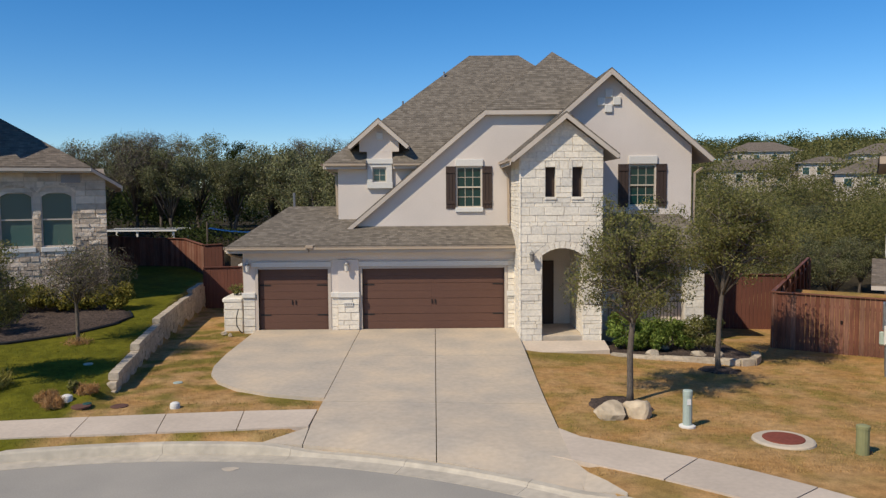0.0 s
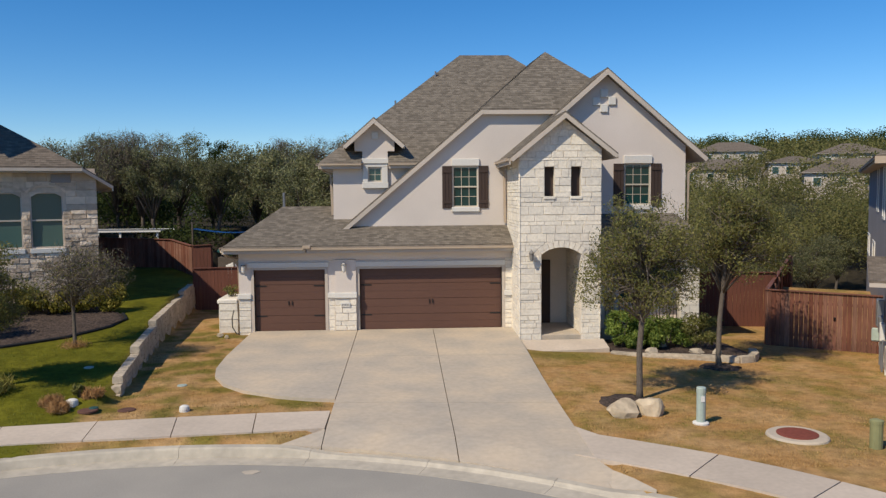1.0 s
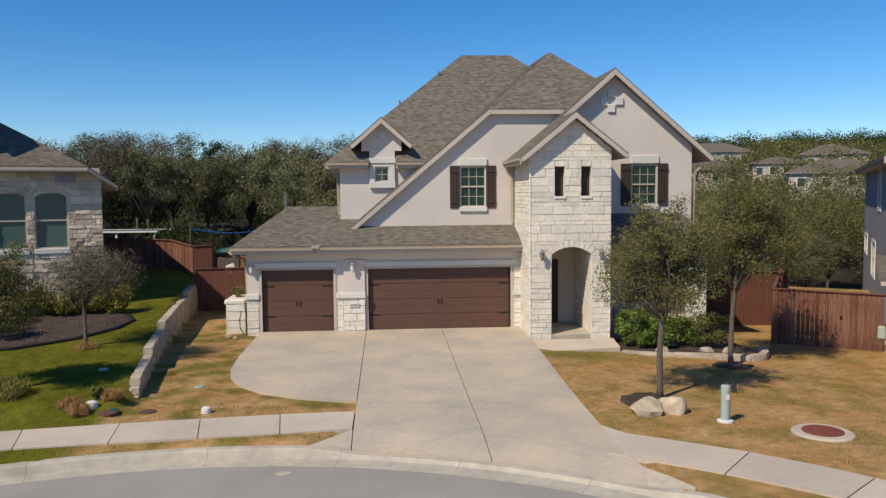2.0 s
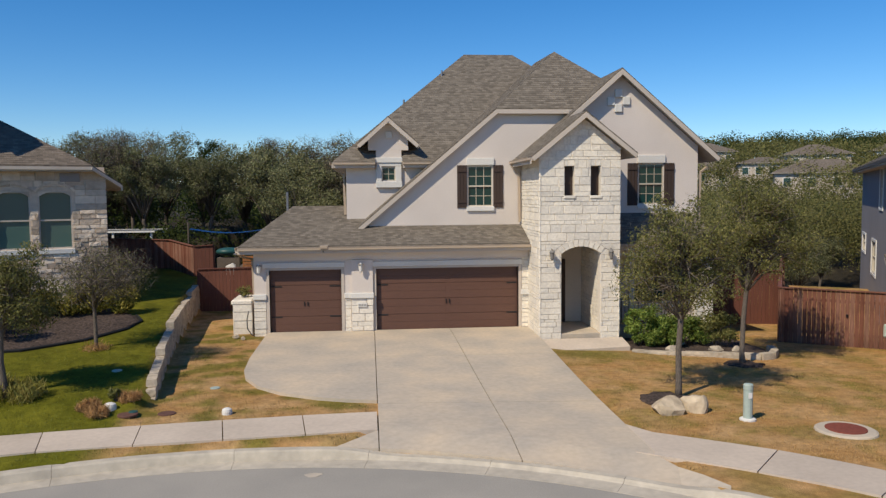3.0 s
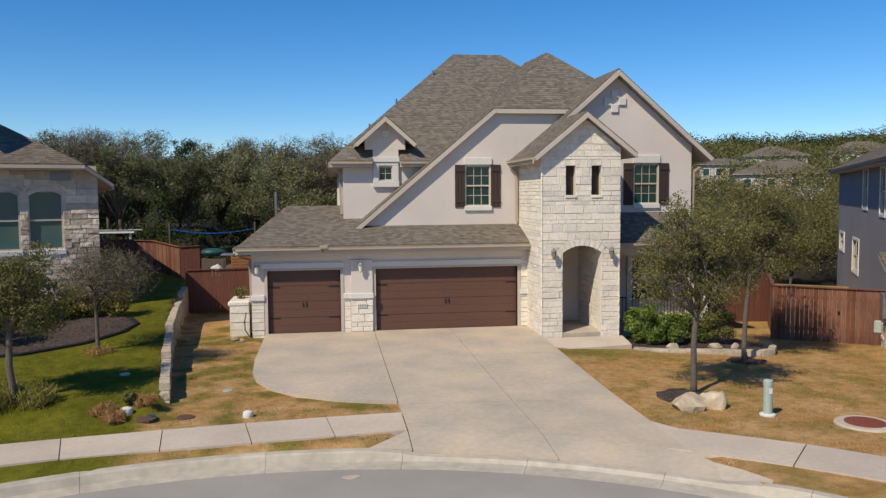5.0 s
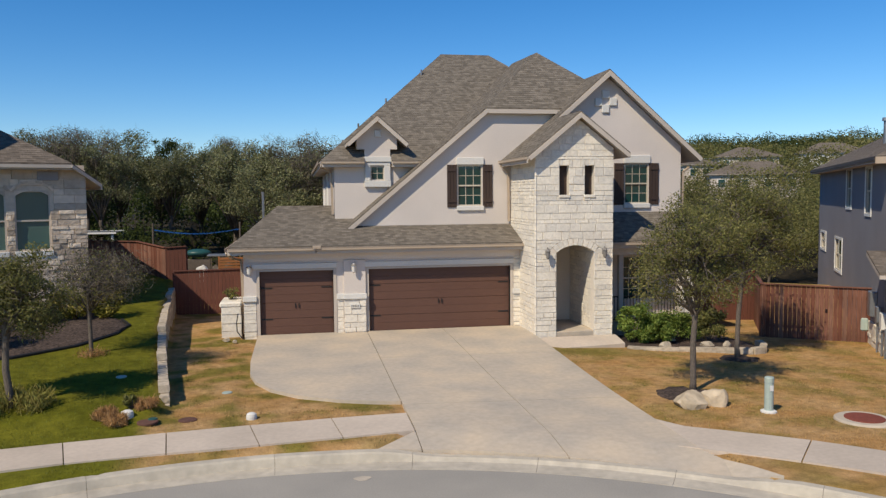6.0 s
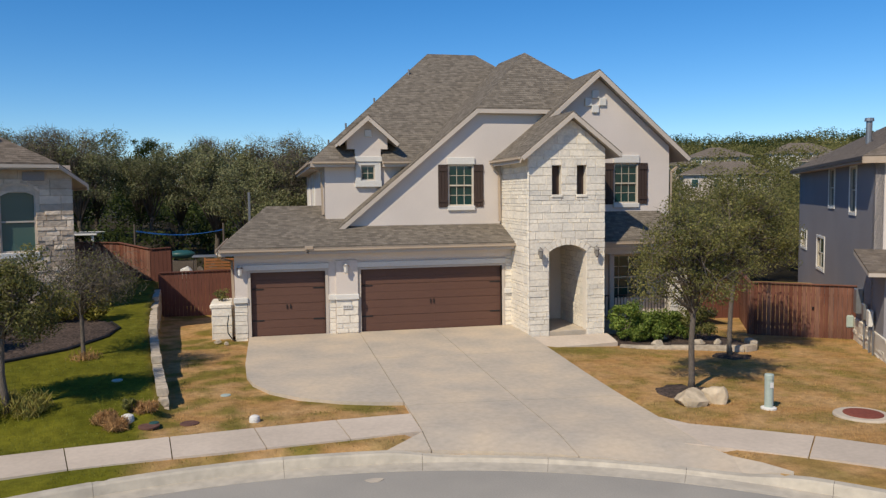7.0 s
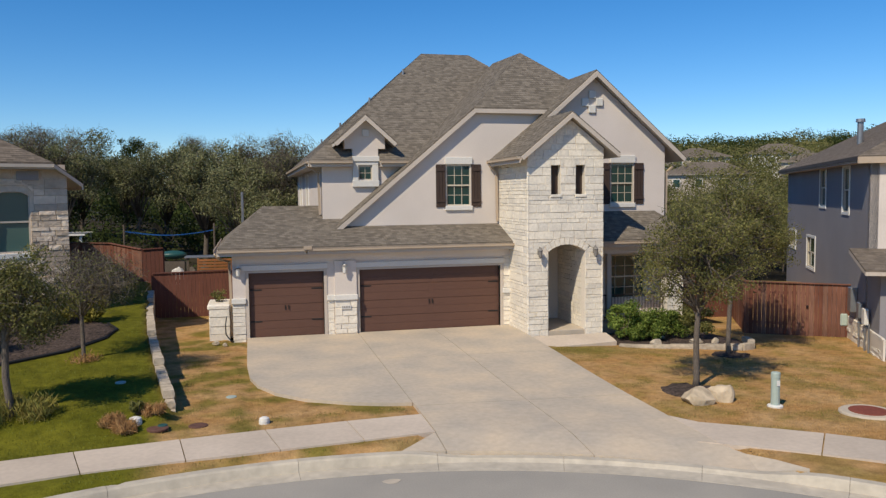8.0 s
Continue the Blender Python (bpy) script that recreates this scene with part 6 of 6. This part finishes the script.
PLACES += [(-13.5, 49, 2, 0.85), (-20.5, 44, 0, 0.66), (-7.0, 43.5, 1, 0.6), (-26, 43, 1, 0.66), (-4.9, 46, 3, 0.75), (-16.8, 46, 3, 0.84), (-18.6, 47, 3, 0.8)]
for x, y in ((13, 38), (16.5, 41), (20.5, 44), (15, 46), (24, 47), (19, 50), (28, 50), (23, 54), (33, 54), (27.5, 58), (37, 61), (31, 64), (19.5, 58), (42, 56), (25, 66)):
    PLACES.append((x + rw.uniform(-1, 1), y + rw.uniform(-1, 1), rw.choice((0, 1, 1, 2)), rw.uniform(0.55, 0.68)))
first = {}
for x, y, k, s in PLACES:
    z = land(x, y) - 0.15
    s *= (0.94 if x < -12 else 1.3 if x < 9 else 1.0)
    if k not in first:
        first[k] = KINDS[k](x, y, z)
        first[k].scale = (s, s, s)
    else:
        m = Matrix.Translation((x, y, z)) @ Matrix.Rotation(rw.uniform(0, 6.28), 4, "Z") @ Matrix.Scale(s / first[k].scale[0], 4)
        copy_thing(first[k], m)

FAR_HOUSES = ((65.7, 114.4, 8.4, (17, 11), -25, 2.9, TRIM), (83, 145.5, 12.6, (14, 11), -20, 2.8, TRIM), (101.4, 144.4, 13.4, (15, 10), -30, 3.0, WHITE), (89, 117, 10.6, (15, 10), -40, 2.2, TRIM),
                                      (54.7, 138.8, 9.6, (17, 10), -12, 2.6, TRIM), (76, 183.6, 15.0, (19, 12), -10, 3.2, TRIM), (66.5, 134, 10.6, (11, 9), -20, 1.6, TRIM))
rg = np.random.default_rng(77)
cents, rads = [], []
for x, y, e, size, deg, rise, mat in FAR_HOUSES:
    for k in range(16):
        f = rg.uniform(0.86, 0.93)
        side = rg.uniform(-0.55, 0.55) * size[0]
        px, py = -3 + (x + 3) * f + side, y * f - 0.4 * side
        r = rg.uniform(1.4, 2.4)
        cents.append((px, py, min(e - 2.6, max(land(px, py) + 1.5, e - 3.8)) - r * 0.5 + rg.uniform(-0.5, 0.3)))
        rads.append(r)
while len(cents) < 1900:
    ang, d = radians(rg.uniform(8, 56)), 58 + 260 * rg.uniform(0, 1) ** 1.6
    x, y = -3 + d * math.sin(ang), d * math.cos(ang)
    r = rg.uniform(1.5, 2.8) * (1 + d / 400)
    base = land(x, y)
    for k in range(3):
        cents.append((x + rg.normal() * r * 0.6, y + rg.normal() * r * 0.6, base + 2.0 + rg.uniform(0.3, 1.0) * r))
        rads.append(r * rg.uniform(0.6, 1.0))
wood = part("distant_wood", leaf_cloud(cents, rads, 440000, [0.0014 * math.hypot(x, y) for x, y, _ in cents], 78, 0.8, 0.35), LEAF_FAR)
tagged(wood, "dense olive-green oak and juniper wood on the far hillside", "woodland", "", "stuff")
cents4, rads4 = [], []
for i in range(420):
    ang, d = radians(rg.uniform(9, 58)), rg.uniform(235, 330)
    x, y = -3 + d * math.sin(ang), d * math.cos(ang)
    cents4.append((x, y, land(x, y) + rg.uniform(2.0, 6.0)))
    rads4.append(rg.uniform(3.0, 5.5))
tagged(part("ridge_wood", leaf_cloud(cents4, rads4, 140000, 0.29, 81, 0.8, 0.4), LEAF_JUN_SHADE), "dark line of trees along the far ridge", "woodland", "", "stuff")
cents2, rads2 = [], []
for i in range(320):
    ang, d = radians(rg.uniform(-50, 12)), rg.uniform(62, 95)
    x, y = -3 + d * math.sin(ang), d * math.cos(ang)
    cents2.append((x, y, land(x, y) + rg.uniform(0.8, 3.6)))
    rads2.append(rg.uniform(1.8, 3.0))
# oak wood in the dark juniper colour, which imitates shade below the canopy
tagged(part("rear_wood", leaf_cloud(cents2, rads2, 90000, 0.17, 79, 0.8, 0.4), LEAF_JUN_SHADE), "dense oak wood behind the garden trees, canopy shade put into its leaf colour", "woodland", "", "stuff")
# undergrowth at the foot of the trees behind the fences
cents3, rads3 = [], []
for i in range(130):
    x, y = rg.uniform(-36, 6), rg.uniform(47, 58)
    cents3.append((x, y, land(x, y) + rg.uniform(0.2, 1.6)))
    rads3.append(rg.uniform(0.7, 1.4))
for i in range(60):
    x, y = rg.uniform(-19, -7.5), rg.uniform(39, 45)
    cents3.append((x, y, land(x, y) + rg.uniform(0.1, 0.8)))
    rads3.append(rg.uniform(0.5, 0.9))
# the dark leaf colour here stands in for shade under the trees
tagged(part("undergrowth", leaf_cloud(cents3, rads3, 30000, 0.09, 80, 0.8, 0.5), LEAF_JUN_SHADE), "scrubby undergrowth below the trees, shade put into its dark leaf colour", "undergrowth", "", "stuff")


def far_house(x, y, eave, size, deg, rise, wall_mat, label):
    """A distant house: walls, hipped roof with eaves, and windows set into the front."""
    z = land(x, y) - 1
    eave -= 1.2
    ob = thing("house", (x, y, z), label, "house", "distant houses")
    f = turned((x, y), deg)
    w, d, rise = size[0] * 0.8, size[1] * 0.8, rise * 0.75
    part("wall", prism(bmesh.new(), [f(-w / 2, -d / 2, z), f(w / 2, -d / 2, z), f(w / 2, -d / 2, eave), f(-w / 2, -d / 2, eave)], f(0, d, 0) - f(0, 0, 0)), wall_mat, ob)
    rf = part("roof", prism(bmesh.new(), [f(-w / 2 - 0.5, -d / 2 - 0.5, eave), f(w / 2 + 0.5, -d / 2 - 0.5, eave), f(w / 2 + 0.5, d / 2 + 0.5, eave), f(-w / 2 - 0.5, d / 2 + 0.5, eave)], (0, 0, 0.15)), TRIM, ob)
    c = [f(-w / 2 - 0.5, -d / 2 - 0.5, eave + 0.15), f(w / 2 + 0.5, -d / 2 - 0.5, eave + 0.15), f(w / 2 + 0.5, d / 2 + 0.5, eave + 0.15), f(-w / 2 - 0.5, d / 2 + 0.5, eave + 0.15)]
    r0, r1 = f(-w / 2 + d / 2, 0, eave + rise), f(w / 2 - d / 2, 0, eave + rise)
    for q in ([c[0], c[1], r1, r0], [c[1], c[2], r1], [c[2], c[3], r0, r1], [c[3], c[0], r0]):
        roof_plane("slope", q, rf, SHINGLE2, 0.1, 1.0)
    a = radians(deg)
    fc = Face(f(0, -d / 2, 0), (math.cos(a), math.sin(a), 0), (math.sin(a), -math.cos(a), 0))
    for i in range(4):
        u = -w / 2 + w * (i + 0.5) / 4
        wn2 = part("window", fbox(bmesh.new(), fc, u - 0.6, u + 0.6, eave - 2.0, eave - 0.6, -0.05, 0.06), WHITE, ob)
        part("pane", fbox(bmesh.new(), fc, u - 0.5, u + 0.5, eave - 1.9, eave - 0.7, 0.03, 0.075), GLASS, wn2)


FARW = "distant pale-walled house with a low brown hipped roof in the wood"
for x, y, e, size, deg, rise, mat in FAR_HOUSES:
    far_house(x, y, e, size, deg, rise, mat, FARW)

# ---- grass blades ----
def paved(x, y):
    r = math.hypot(x - CX, y - CY)
    if r < 12.09:
        return True
    if -4.15 < x <= J1 and 13.9 < y < 15.05 and y - 14.15 < 0.95 * (x + 4.15) / (J1 + 4.15) + 0.03:
        return True
    if J1 - 0.1 < x < edge_r(y) + 0.06 and y < 26.5:
        return True
    if -6.9 < x <= J1 and y > 17.1 and ((x + 3.9) / 2.95) ** 2 + (min(0.0, y - 20.9) / 3.75) ** 2 < 1:
        return True
    if x < 0 and x > -15.8:
        lo, hi = np.interp(x, [p[0] for p in inner[::-1]], [p[1] for p in inner[::-1]]), np.interp(x, [p[0] for p in outer[::-1]], [p[1] for p in outer[::-1]])
        if lo - 0.03 < y < hi + 0.03 or (x < -9.7 and y < hi):
            return True
    if x > edge_r(y) and 13.06 < r < 14.5:
        return True
    if 2 < x < 4.8 and y > 23.0 or (x > 4.7 and y > 21.6 and y > 23.3 - 0.48 * (x - 4.75)) and x < 9.1:
        return True
    if math.hypot(x - 6.08, y - 14.22) < 0.6 or math.hypot(x - 3.55, y - 16.9) < 0.7 or math.hypot(x - 7.3, y - 21) < 0.5:
        return True
    if x < -10.4 and y > 20.2 + max(0, (x + 14) * 0.5) - 0.3:
        return True
    return x < 0 and abs(x - ret_x(y)) < 0.2 and y > 17.7


rg = np.random.default_rng(5)
sets = {"straw": ([], []), "green": ([], [])}
for _ in range(90000):
    y = 12.4 + 13.4 * rg.uniform() ** 1.3
    x = rg.uniform(-13.5, 13.5)
    if paved(x, y) or not -15 < x < 13:
        continue
    g = greenness(x, y)
    vs, fs = sets["green" if g + 0.15 * rg.normal() > 0.45 else "straw"]
    z = land(x, y) - 0.01
    a, h, l = rg.uniform(0, 6.28), rg.uniform(0.02, 0.05), rg.uniform(0, 0.05)
    c, s = math.cos(a), math.sin(a)
    n = len(vs)
    vs += [(x - c * 0.009, y - s * 0.009, z), (x + c * 0.009, y + s * 0.009, z), (x - s * l, y + c * l, z + h)]
    fs.append((n, n + 1, n + 2))
STRAW_BLADE = material("straw_blade", (0.45, 0.28, 0.12), 0.9, vary=0.1, scale=2, stain=0.3, stain_scale=0.8, bump=0, island=0.18, hue2=(0.37, 0.225, 0.08))
GREEN_BLADE = material("green_blade", (0.116, 0.116, 0.012), 0.8, vary=0.1, scale=2, stain=0.15, stain_scale=0.7, bump=0, island=0.2, hue2=(0.145, 0.165, 0.026))
tagged(part("straw_grass", (sets["straw"][0], [], sets["straw"][1]), STRAW_BLADE), "short dormant straw-coloured grass blades on the lawn", "grass", "", "stuff")
tagged(part("green_grass", (sets["green"][0], [], sets["green"][1]), GREEN_BLADE), "short green grass blades on the lawn", "grass", "", "stuff")
